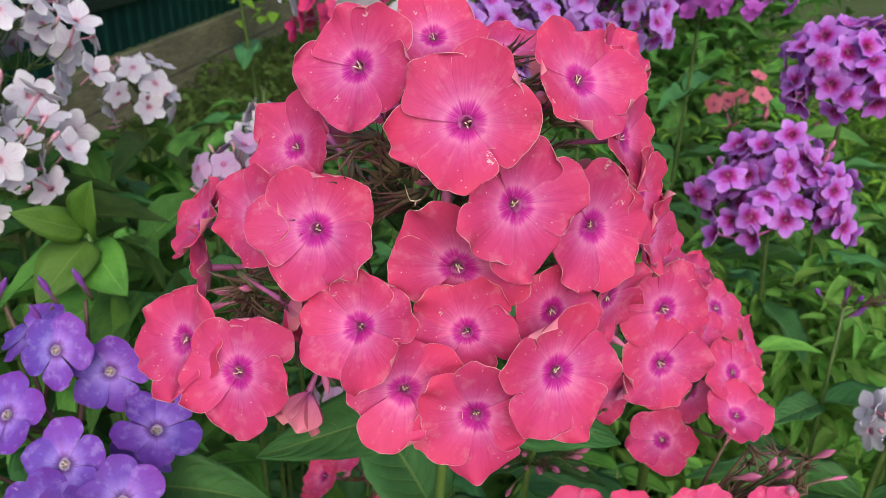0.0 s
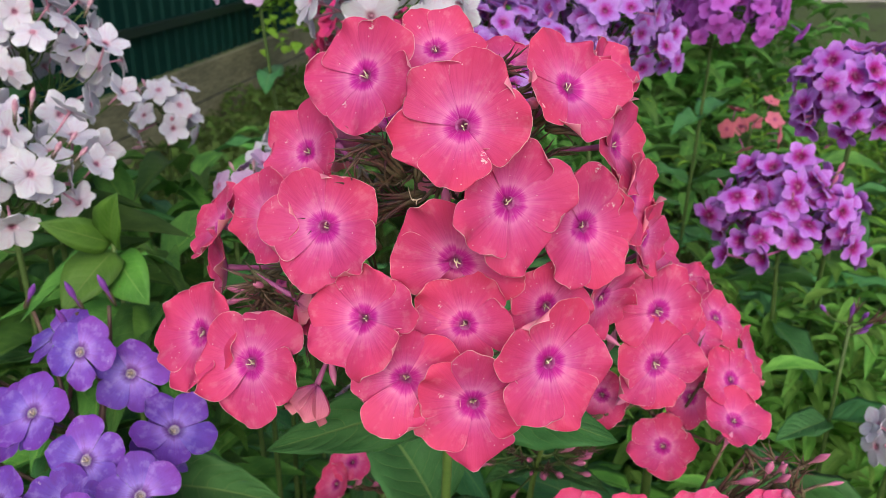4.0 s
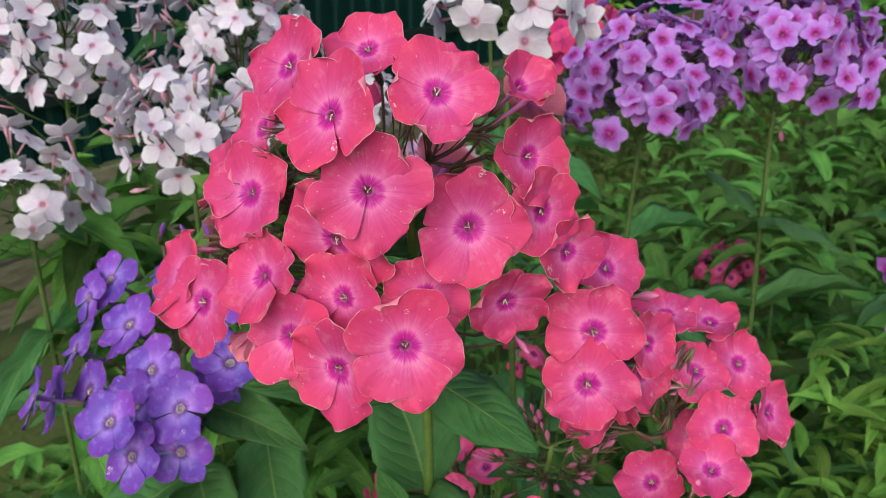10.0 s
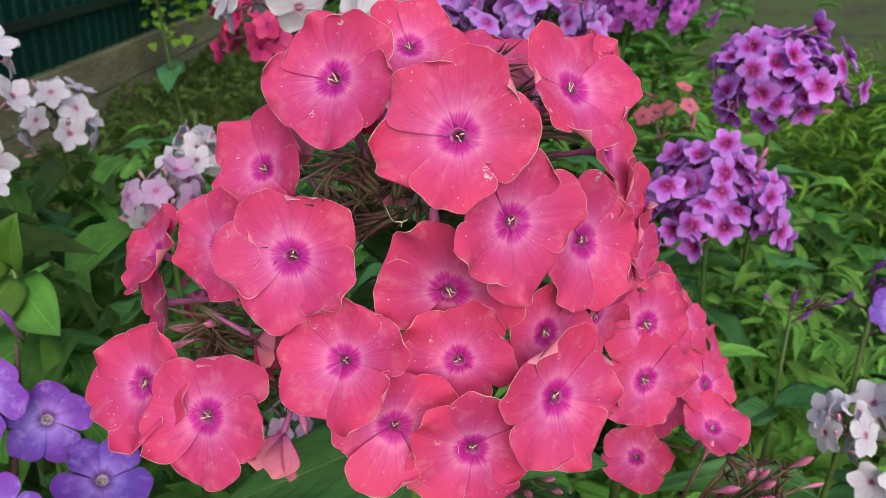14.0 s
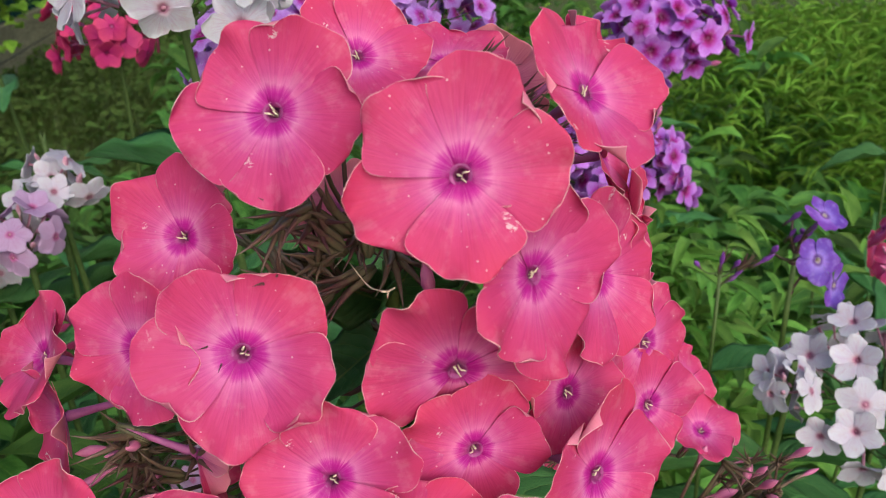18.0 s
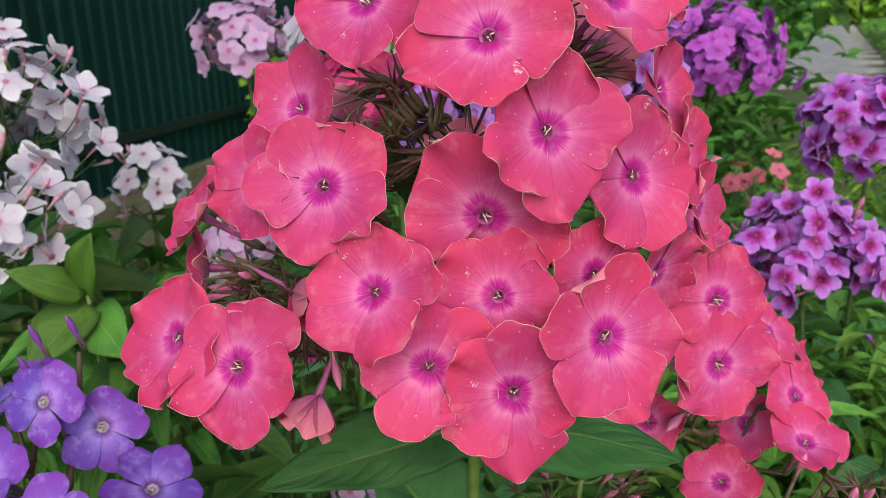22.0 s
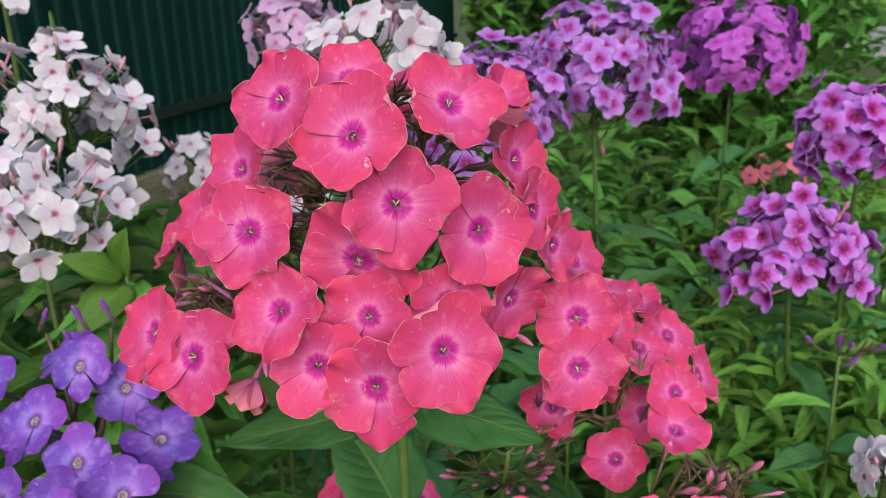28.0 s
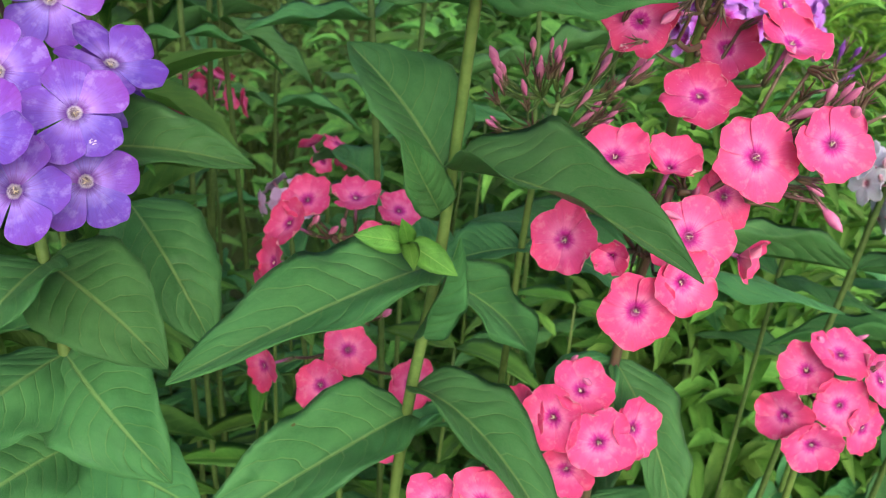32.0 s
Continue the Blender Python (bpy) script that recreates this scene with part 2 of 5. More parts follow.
def leaf_material(name, dark, light, rib, island=False, gloss=0.42, low=0.72, span=0.55, relief=0.0034):
    """Green blade with a pale midrib, sunken side veins, puckers between them and a fine net."""
    n = Nodes(name)
    uv = n.add("UVMap").outputs[0]
    sep = n.add("SeparateXYZ", i0=uv)
    u, v = sep.outputs[0], n.math("ABSOLUTE", n.math("SUBTRACT", sep.outputs[1], 0.5))
    rnd = n.add("NewGeometry").outputs["Random Per Island"] if island else n.add("ObjectInfo").outputs["Random"]
    place = n.add("VectorMath", i0=uv, i1=n.add("CombineXYZ", i0=n.math("MULTIPLY", rnd, 23.0), i1=n.math("MULTIPLY", rnd, 41.0)).outputs[0]).outputs[0]
    cloud, grain = n.noise(place, 3.0, 3.0), n.noise(place, 60.0, 3.0)
    half = n.math("MULTIPLY", n.math("GREATER_THAN", sep.outputs[1], 0.5), 0.45)
    bent = n.math("MULTIPLY", n.math("MULTIPLY", v, v), 0.75)
    q = n.math("ADD", n.math("MULTIPLY", n.math("SUBTRACT", n.math("SUBTRACT", u, n.math("MULTIPLY", v, 0.25)), bent), 9.0), n.math("MULTIPLY", n.math("SUBTRACT", n.noise(place, 4.5, 2.0), 0.5), 0.7))
    q = n.math("FRACT", n.math("ADD", q, n.math("ADD", half, n.math("MULTIPLY", rnd, 7.0))))
    off = n.math("ABSOLUTE", n.math("SUBTRACT", q, 0.5))
    side = n.math("MULTIPLY", n.step(off, 0.055, 0.01), n.step(v, 0.48, 0.36))
    pucker = n.math("MULTIPLY", n.step(off, 0.0, 0.42), n.step(v, 0.5, 0.25))
    net = n.add("TexVoronoi", Vector=n.add("VectorMath", i0=place, i1=n.add("CombineXYZ", i0=cloud, i1=grain).outputs[0]).outputs[0], Scale=26.0)
    net.feature = "DISTANCE_TO_EDGE"
    web = n.step(net.outputs["Distance"], 0.0, 0.12)
    mid = n.step(v, 0.026, 0.008)
    col = n.mix(n.step(cloud, 0.3, 0.7), dark, light)
    col = n.mix(n.math("MULTIPLY", n.math("SUBTRACT", grain, 0.35), 0.9), col, light)
    col = n.mix(n.math("MULTIPLY", side, 0.32), col, rib)
    col = n.mix(n.math("MULTIPLY", n.math("SUBTRACT", 1.0, web), 0.16), col, rib)
    col = n.mix(n.math("MULTIPLY", mid, 0.7), col, rib)
    col = n.mix(n.step(n.noise(place, 9.0, 3.0, 0.7), 0.73, 0.77), col, (0.14, 0.12, 0.03))
    hsv = n.add("HueSaturation", Color=col, Hue=n.math("ADD", 0.485, n.math("MULTIPLY", rnd, 0.03)), Value=n.math("ADD", low, n.math("MULTIPLY", rnd, span)))
    n.put(n.bsdf, "Base Color", hsv.outputs[0])
    n.put(n.bsdf, "Roughness", n.math("ADD", gloss, n.math("MULTIPLY", grain, 0.1)))
    n.put(n.bsdf, "Specular IOR Level", 0.28 if island else 0.45)
    height = n.math("ADD", n.math("ADD", n.math("MULTIPLY", web, 0.03), n.math("MULTIPLY", pucker, 0.15)), n.math("ADD", n.math("MULTIPLY", grain, 0.012), n.math("MULTIPLY", cloud, 0.22)))
    n.put(n.bsdf, "Normal", n.bump(n.math("SUBTRACT", height, n.math("ADD", n.math("MULTIPLY", mid, 0.16), n.math("MULTIPLY", side, 0.12))), 1.0, relief))
    n.leafy(n.mix(0.5, hsv.outputs[0], (0.13, 0.32, 0.05)), 0.32)
    return n.mat


M_LEAF = leaf_material("phlox_leaf", (0.046, 0.205, 0.054), (0.104, 0.340, 0.100), (0.30, 0.50, 0.15), gloss=0.33, low=0.88, span=0.5, relief=0.0042)
M_LEAF_BACK = leaf_material("border_leaf", (0.033, 0.128, 0.026), (0.128, 0.305, 0.056), (0.25, 0.42, 0.08), True, 0.5, 0.36, 1.25, 0.002)
M_LEAF_LIME = leaf_material("lime_leaf", (0.16, 0.36, 0.030), (0.28, 0.52, 0.060), (0.36, 0.5, 0.1), True)
M_LEAF_FRESH = leaf_material("fresh_leaf", (0.100, 0.265, 0.038), (0.205, 0.430, 0.072), (0.32, 0.50, 0.11), True, 0.45, 0.65, 0.75, 0.0012)
M_MOSS = leaf_material("moss_leaf", (0.048, 0.090, 0.016), (0.110, 0.180, 0.036), (0.12, 0.16, 0.05), True, 0.6, 0.6, 0.8, 0.001)
M_LEAF_YOUNG = leaf_material("young_leaf", (0.072, 0.225, 0.026), (0.135, 0.340, 0.045), (0.24, 0.42, 0.09), relief=0.0008)


def plain_material(name, a, b, scale, rough=0.6, bump=0.3, dist=0.001, through=0.0, stretch=(1, 1, 1)):
    n = Nodes(name)
    pos = n.add("VectorMath", i0=n.add("TexCoord").outputs["Object"], i1=stretch)
    pos.operation = "MULTIPLY"
    fine, broad = n.noise(pos.outputs[0], scale, 5.0, 0.6), n.noise(pos.outputs[0], scale * 0.13, 3.0)
    col = n.mix(n.step(n.math("ADD", n.math("MULTIPLY", fine, 0.6), n.math("MULTIPLY", broad, 0.4)), 0.35, 0.65), a, b)
    n.put(n.bsdf, "Base Color", col)
    n.put(n.bsdf, "Roughness", rough)
    n.put(n.bsdf, "Normal", n.bump(fine, bump, dist))
    if through:
        n.leafy(col, through)
    return n.mat


M_STEM = plain_material("green_stem", (0.075, 0.145, 0.026), (0.135, 0.215, 0.046), 180, 0.55, 0.3, 0.0005)
M_STEM_BACK = plain_material("back_stem", (0.045, 0.09, 0.015), (0.08, 0.14, 0.03), 180, 0.6, 0.3, 0.0005)
M_STEM_DARK = plain_material("reddish_stem", (0.10, 0.035, 0.04), (0.11, 0.09, 0.04), 180, 0.55, 0.3, 0.0005)


def calyx_material():
    """Straw-green below, dark wine-red towards the spiky tips."""
    n = Nodes("spiky_calyx")
    pos = n.add("TexCoord").outputs["Object"]
    z, rnd = n.add("SeparateXYZ", i0=pos).outputs[2], n.add("ObjectInfo").outputs["Random"]
    col = n.ramp(n.math("ADD", n.math("MULTIPLY", n.math("ADD", z, 1.1), 0.45), n.math("MULTIPLY", n.math("SUBTRACT", n.noise(pos, 9, 3.0), 0.5), 0.5)),
                 [(0.1, (0.09, 0.09, 0.04)), (0.4, (0.13, 0.10, 0.055)), (0.6, (0.085, 0.025, 0.03)), (1.0, (0.05, 0.010, 0.02))])
    n.put(n.bsdf, "Base Color", n.mix(n.math("MULTIPLY", rnd, 0.35), col, (0.26, 0.22, 0.12)))
    n.put(n.bsdf, "Roughness", 0.5)
    return n.mat


M_CALYX = calyx_material()
M_TUBE = plain_material("magenta_tube", (0.34, 0.06, 0.24), (0.50, 0.14, 0.34), 3, 0.5, 0.1, 0.0004, 0.15)
M_TUBE_V = plain_material("violet_tube", (0.15, 0.06, 0.30), (0.25, 0.12, 0.4), 3, 0.5, 0.1, 0.0004, 0.15)
M_TUBE_W = plain_material("pinkish_tube", (0.45, 0.15, 0.25), (0.6, 0.3, 0.4), 3, 0.5, 0.1, 0.0004, 0.15)
M_THROAT = plain_material("mauve_throat", (0.34, 0.035, 0.21), (0.52, 0.13, 0.36), 11, 0.5, 0.1, 0.0004, 0.2)
M_EYE = plain_material("pale_eye", (0.20, 0.12, 0.22), (0.60, 0.55, 0.58), 30, 0.5, 0.1, 0.0004)
M_STAMEN = plain_material("cream_stamen", (0.75, 0.6, 0.45), (0.85, 0.75, 0.55), 4, 0.6)
M_BUD = plain_material("pink_bud", (0.58, 0.12, 0.32), (0.80, 0.32, 0.46), 2.0, 0.45, 0.15, 0.0005, 0.15, (1, 1, 0.3))
M_BUD_V = plain_material("violet_bud", (0.20, 0.05, 0.35), (0.32, 0.1, 0.5), 2.0, 0.45, 0.15, 0.0005, 0.15)
M_BUD_W = plain_material("rosy_white_bud", (0.6, 0.25, 0.38), (0.75, 0.55, 0.6), 2.0, 0.45, 0.15, 0.0005, 0.15)


def ground_material():
    n = Nodes("mossy_soil")
    pos = n.add("TexCoord").outputs["Object"]
    fine, mid, broad = n.noise(pos, 60, 5.0, 0.65), n.noise(pos, 7, 4.0), n.noise(pos, 0.7, 3.0)
    soil = n.mix(fine, (0.018, 0.013, 0.009), (0.075, 0.055, 0.036))
    moss = n.mix(fine, (0.03, 0.055, 0.008), (0.10, 0.14, 0.025))
    col = n.mix(n.step(n.math("ADD", n.math("MULTIPLY", mid, 0.5), n.math("MULTIPLY", broad, 0.5)), 0.36, 0.50), soil, moss)
    n.put(n.bsdf, "Base Color", col)
    n.put(n.bsdf, "Roughness", 0.95)
    n.put(n.bsdf, "Normal", n.bump(n.math("ADD", fine, mid), 0.8, 0.012))
    return n.mat


M_SOIL = ground_material()
M_FENCE = plain_material("dark_green_steel", (0.001, 0.022, 0.017), (0.002, 0.030, 0.023), 9, 0.6, 0.08, 0.001)
M_FENCE.node_tree.nodes["Principled BSDF"].inputs["Specular IOR Level"].default_value = 0.15
M_RAIL = plain_material("fence_rail", (0.004, 0.012, 0.010), (0.006, 0.018, 0.014), 9, 0.5)
M_BOARD = plain_material("weathered_board", (0.11, 0.105, 0.06), (0.23, 0.22, 0.13), 14, 0.85, 0.5, 0.004, 0.0, (1, 1, 6))
M_STONE = plain_material("grey_paving", (0.22, 0.22, 0.21), (0.36, 0.36, 0.34), 12, 0.85, 0.5, 0.004)
M_GRASS = plain_material("grass", (0.045, 0.080, 0.012), (0.095, 0.145, 0.028), 30, 0.6, 0.2, 0.001, 0.2)


# ---- mesh helpers ----
def mesh_from(name, verts, faces, mats, smooth=True, face_mats=None, uvs=None, edge=None):
    me = bpy.data.meshes.new(name)
    me.from_pydata([tuple(map(float, v)) for v in verts], [], [tuple(map(int, f)) for f in faces])
    for m in mats:
        me.materials.append(m)
    if face_mats is not None:
        me.polygons.foreach_set("material_index", np.array(face_mats, dtype=np.int32))
    me.polygons.foreach_set("use_smooth", np.full(len(me.polygons), smooth))
    if uvs is not None:
        layer = me.uv_layers.new(name="UVMap")
        idx = np.empty(len(me.loops), dtype=np.int32)
        me.loops.foreach_get("vertex_index", idx)
        layer.data.foreach_set("uv", np.asarray(uvs, dtype=np.float32)[idx].ravel())
    if edge is not None:
        att = me.attributes.new("edge", "FLOAT", "POINT")
        att.data.foreach_set("value", np.asarray(edge, dtype=np.float32))
    me.update()
    return me


def part(name, mesh, parent, world_m=None, local_m=None, label=""):
    """Links a mesh as one object under a thing or a part, at a pose in the world or in its parent."""
    ob = new(name, mesh)
    ob.parent = parent
    if local_m is not None:
        ob.matrix_basis = local_m
    elif world_m is not None:
        ob.matrix_basis = inverse_of(parent) @ world_m
    else:
        ob.matrix_basis = inverse_of(parent)
    return tagged(ob, label) if label else ob


def inverse_of(ob):
    m = ob.matrix_basis.copy()
    if ob.parent:
        m = ob.parent.matrix_basis @ m
    return m.inverted()


def thing(name, at, label, category, group=""):
    ob = new(name)
    ob.empty_display_size = 0.02
    ob.matrix_basis = Matrix.Translation(at)
    return tagged(ob, label, category, group)


def grid_faces(nu, nv, start=0, flip=False):
    f = []
    for i in range(nu - 1):
        for j in range(nv - 1):
            a, b = start + i * nv + j, start + (i + 1) * nv + j
            f.append((a, a + 1, b + 1, b) if flip else (a, b, b + 1, a + 1))
    return f


def sheet(top, nu, nv, thick):
    """Closes a grid of points into a thin solid sheet."""
    top = np.asarray(top)
    grid = top.reshape(nu, nv, 3)
    du, dv = np.gradient(grid, axis=0), np.gradient(grid, axis=1)
    nrm = np.cross(du, dv).reshape(-1, 3)
    nrm /= np.linalg.norm(nrm, axis=1, keepdims=True) + 1e-12
    verts = np.concatenate([top, top - nrm * thick])
    faces = grid_faces(nu, nv) + grid_faces(nu, nv, nu * nv, True)
    ring = [i * nv for i in range(nu)] + [(nu - 1) * nv + j for j in range(1, nv)] + [i * nv + nv - 1 for i in range(nu - 2, -1, -1)] + list(range(nv - 2, 0, -1))
    off = nu * nv
    for a, b in zip(ring, ring[1:] + ring[:1]):
        faces.append((a, a + off, b + off, b))
    return verts, faces


def tube_data(points, radii, sides=6, cap=True):
    pts = np.array(points, dtype=float)
    d = np.gradient(pts, axis=0)
    d /= np.linalg.norm(d, axis=1, keepdims=True) + 1e-12
    ref = np.array([0.31, 0.83, 0.46])
    verts, faces = [], []
    for p, t, r in zip(pts, d, radii):
        a = np.cross(t, ref)
        a /= np.linalg.norm(a) + 1e-12
        b = np.cross(t, a)
        for k in range(sides):
            w = 2 * math.pi * k / sides
            verts.append(p + r * (a * math.cos(w) + b * math.sin(w)))
    n = len(pts)
    for i in range(n - 1):
        for k in range(sides):
            k2 = (k + 1) % sides
            faces.append((i * sides + k, i * sides + k2, (i + 1) * sides + k2, (i + 1) * sides + k))
    if cap:
        faces.append(tuple(range(sides - 1, -1, -1)))
        faces.append(tuple(range((n - 1) * sides, n * sides)))
    return verts, faces


class Joined:
    """Collects pieces into one mesh."""

    def __init__(self):
        self.v, self.f, self.m, self.uv, self.e = [], [], [], [], []

    def add(self, verts, faces, mat=0, uv=None, edge=None):
        s = len(self.v)
        self.v += list(verts)
        self.f += [tuple(i + s for i in f) for f in faces]
        self.m += [mat] * len(faces)
        self.uv += list(uv) if uv is not None else [(0.5, 0.3)] * len(verts)
        self.e += list(edge) if edge is not None else [0.0] * len(verts)

    def mesh(self, name, mats):
        return mesh_from(name, self.v, self.f, mats, True, self.m, self.uv, self.e)


def bend(points, steps):
    """A smooth line through a few points."""
    p = [Vector(q) for q in points]
    p = [p[0] * 2 - p[1]] + p + [p[-1] * 2 - p[-2]]
    out = []
    for i in range(1, len(p) - 2):
        for k in range(steps):
            t = k / steps
            out.append(0.5 * (2 * p[i] + (p[i + 1] - p[i - 1]) * t + (2 * p[i - 1] - 5 * p[i] + 4 * p[i + 1] - p[i + 2]) * t * t + (3 * p[i] - p[i - 1] - 3 * p[i + 1] + p[i + 2]) * t ** 3))
    return out + [p[-2]]


# ---- flowers ----
def petal_points(width, seed, nu, nv, wave=0.05, tip=0.16, notch=0.03, twist=0.035, reflex=0.05, neck=0.95, square=0.36, curl=0.08, slant=0.05, ramp=0.62):
    """One petal along +x: narrow claw, broad blade, a wavy end and one edge that may roll back."""
    rng = random.Random(seed)
    ph, ph2, amp = rng.uniform(0, 6.28), rng.uniform(0, 6.28), wave * rng.uniform(0.5, 1.4)
    roll, turn, lean = curl * rng.choice((-1.0, -0.7, -0.35, -0.1, 0.25)) * rng.uniform(0.7, 1.2), rng.choice((-1, 1)), rng.uniform(-slant, slant)
    peak, at = rng.uniform(-0.05, 0.11) * min(1.0, slant / 0.12), rng.uniform(-0.7, 0.7)
    us = [0.07 + 0.93 * i / (nu - 2) for i in range(nu - 1)]
    us = us[:-1] + [0.989, 1.0]
    vs = [-1 + 2 * j / (nv - 3) for j in range(nv - 2)]
    vs = [-1, -0.98] + vs[1:-1] + [0.98, 1]
    pts, edge = [], []
    for i, u in enumerate(us):
        s = min(1.0, (u - 0.07) / ramp)
        hw = 0.09 + (width - 0.09) * math.sin(s * math.pi / 2) ** neck
        if u > 0.62:
            hw *= 1 - square * ((u - 0.62) / 0.38) ** 1.8
        for j, v in enumerate(vs):
            end = 1 - tip * abs(v) ** 2.4 - notch * math.exp(-(v / 0.22) ** 2) + peak * math.exp(-((v - at) / 0.4) ** 2) + 0.020 * math.sin(4 * v + ph) + 0.005 * math.sin(11 * v + ph2) + lean * v
            x, y = u * (1 + (end - 1) * u * u), v * hw
            inner = 1 - 0.8 * abs(v) ** 1.5
            z = -reflex * u * u + twist * v * u * 0.5 + amp * u ** 3 * math.sin(2.6 * v + ph) * inner + 0.35 * amp * u ** 6 * math.sin(6.5 * v + ph2) * (0.4 + 0.6 * inner)
            far, out = max(0.0, (u - 0.35) / 0.65), max(0.0, (turn * v - 0.15) / 0.85)
            z -= roll * far ** 1.3 * out ** 2.6
            y -= turn * 0.6 * abs(roll) * far ** 1.3 * out ** 2.6
            z += -0.03 * math.exp(-(v / 0.16) ** 2) * u * (1 - u) * 3 + 0.03 * (1 - u) ** 3
            pts.append((x, y, z))
            edge.append(1.0 if (i == nu - 1 or ((j == 0 or j == nv - 1) and u > 0.5)) else 0.0)
    return pts, edge


def petal_mesh(name, mat, width, seed, nu=14, nv=13, thick=0.007, back=None, **kw):
    pts, edge = petal_points(width, seed, nu, nv, **kw)
    verts, faces = sheet(pts, nu, nv, thick)
    k = (nu - 1) * (nv - 1)
    return mesh_from(name, verts, faces, [mat, back or mat], True, [0] * k + [1] * k + [0] * (len(faces) - 2 * k), None, edge + edge)


def tube_profile(length=1.15):
    return [(0, 0, -length * k / 6) for k in range(7)], [0.085, 0.07, 0.06, 0.055, 0.05, 0.05, 0.045]


def throat_mesh(name, mat, eye=None):
    """The corolla tube behind the petals with its toothed calyx."""
    j = Joined()
    p, r = tube_profile()
    v, f = tube_data(p, r, 10, False)
    j.add(v, f, 0)
    v, f = tube_data([(0, 0, 0.056), (0, 0, 0.050), (0, 0, 0.03), (0, 0, -0.02), (0, 0, -0.08), (0, 0, -0.16), (0, 0, -0.17)], [0.106, 0.090, 0.076, 0.066, 0.058, 0.048, 0.002], 14, False)
    j.add(v, f, 2)
    for k in range(5):
        w = k * 1.2566
        c, s = math.cos(w), math.sin(w)
        v, f = tube_data([(0.03 * c, 0.03 * s, -1.30), (0.07 * c, 0.07 * s, -1.1), (0.075 * c, 0.075 * s, -0.9), (0.10 * c, 0.10 * s, -0.72)], [0.035, 0.035, 0.022, 0.003], 5)
        j.add(v, f, 1)
    return j.mesh(name, [mat, M_CALYX, eye or M_THROAT])


def stamen_mesh():
    j = Joined()
    for x, y, z, lean in ((0.026, 0.018, 0.050, 0.4), (-0.028, 0.010, 0.065, -0.5), (0.0, -0.034, 0.020, 0.2)):
        v, f = tube_data([(x * 0.5, y * 0.5, -0.25), (x, y, z - 0.03), (x + 0.012 * lean, y + 0.015, z), (x + 0.05 * lean, y + 0.05, z + 0.02)], [0.006, 0.008, 0.011, 0.007], 6)
        j.add(v, f)
    return j.mesh("stamen", [M_STAMEN])


PETALS = {
    "coral": [petal_mesh("petal", M_CORAL, 0.585, s, 15, 15, back=M_CORAL_BACK, wave=0.10, tip=0.14, notch=0.010, reflex=0.07, neck=1.12, square=0.34, curl=0.24, slant=0.15, twist=0.012, ramp=0.74) for s in range(20)],
    "pink": [petal_mesh("petal", M_PINK, 0.56, 30 + s, back=M_CORAL_BACK, wave=0.065, tip=0.15, square=0.32, curl=0.20, slant=0.09, twist=0.02, neck=1.2, ramp=0.72) for s in range(12)],
    "violet": [petal_mesh("petal", M_VIOLET, 0.46, 50 + s, back=M_VIOLET_BACK, wave=0.06, tip=0.19, notch=0.012, neck=1.45, square=0.16, curl=0.14, slant=0.04, ramp=0.72) for s in range(12)],
}
THROAT = {"coral": throat_mesh("floret", M_TUBE), "pink": throat_mesh("floret", M_TUBE), "violet": throat_mesh("floret", M_TUBE_V, M_EYE)}
STAMEN = stamen_mesh()
LIFT = {"coral": 10.0, "pink": 8.0, "violet": 4.0}


def whole_floret(name, mat, tube_mat, width, seed, cup=0.0, neck=1.1):
    """A floret seen from further off: five petals and the tube in one mesh."""
    j, rng = Joined(), random.Random(seed)
    for k in range(5):
        pts, edge = petal_points(width, seed * 7 + k, 7, 7, wave=0.07, tip=0.26, notch=0.012, square=0.20, neck=neck, slant=0.03)
        m = Matrix.Rotation(k * 1.2566 + rng.uniform(-0.08, 0.08), 4, "Z") @ Matrix.Rotation(-radians(cup + rng.uniform(-10, 10)), 4, "Y")
        verts, faces = sheet(pts, 7, 7, 0.03)
        j.add([m @ Vector(v) for v in verts], faces, 0, None, edge + edge)
    p, r = tube_profile()
    v, f = tube_data(p[::2], r[::2], 6)
    j.add(v, f, 1)
    return j.mesh(name, [mat, tube_mat])


def florets_of(mat, tube, width, cups=(0, 8, -12, 25), seed=0, neck=1.1):
    return [whole_floret("floret", mat, tube, width, seed + i, c, neck) for i, c in enumerate(cups)]


FLORETS = {
    "white": florets_of(M_WHITE, M_TUBE_W, 0.40, (0, 8, -14, 24), 100, 1.5),
    "blush": florets_of(M_BLUSH, M_TUBE_W, 0.46, seed=110),
    "purple": florets_of(M_PURPLE, M_TUBE, 0.42, (-6, 12, -18, 26), 120, 1.5),
    "magenta": florets_of(M_MAGENTA, M_TUBE, 0.39, (-8, 14, -20, 30), 130, 1.7),
    "plum": florets_of(M_PLUM, M_TUBE_V, 0.48, seed=140),
    "rose": florets_of(M_ROSE, M_TUBE, 0.48, seed=150),
    "salmon": florets_of(M_SALMON, M_TUBE, 0.46, seed=160),
    "pink": florets_of(M_PINK, M_TUBE, 0.48, seed=170),
    "violet": florets_of(M_VIOLET, M_TUBE_V, 0.43, seed=180),
    "coral": florets_of(M_CORAL, M_TUBE, 0.56, seed=190),
}


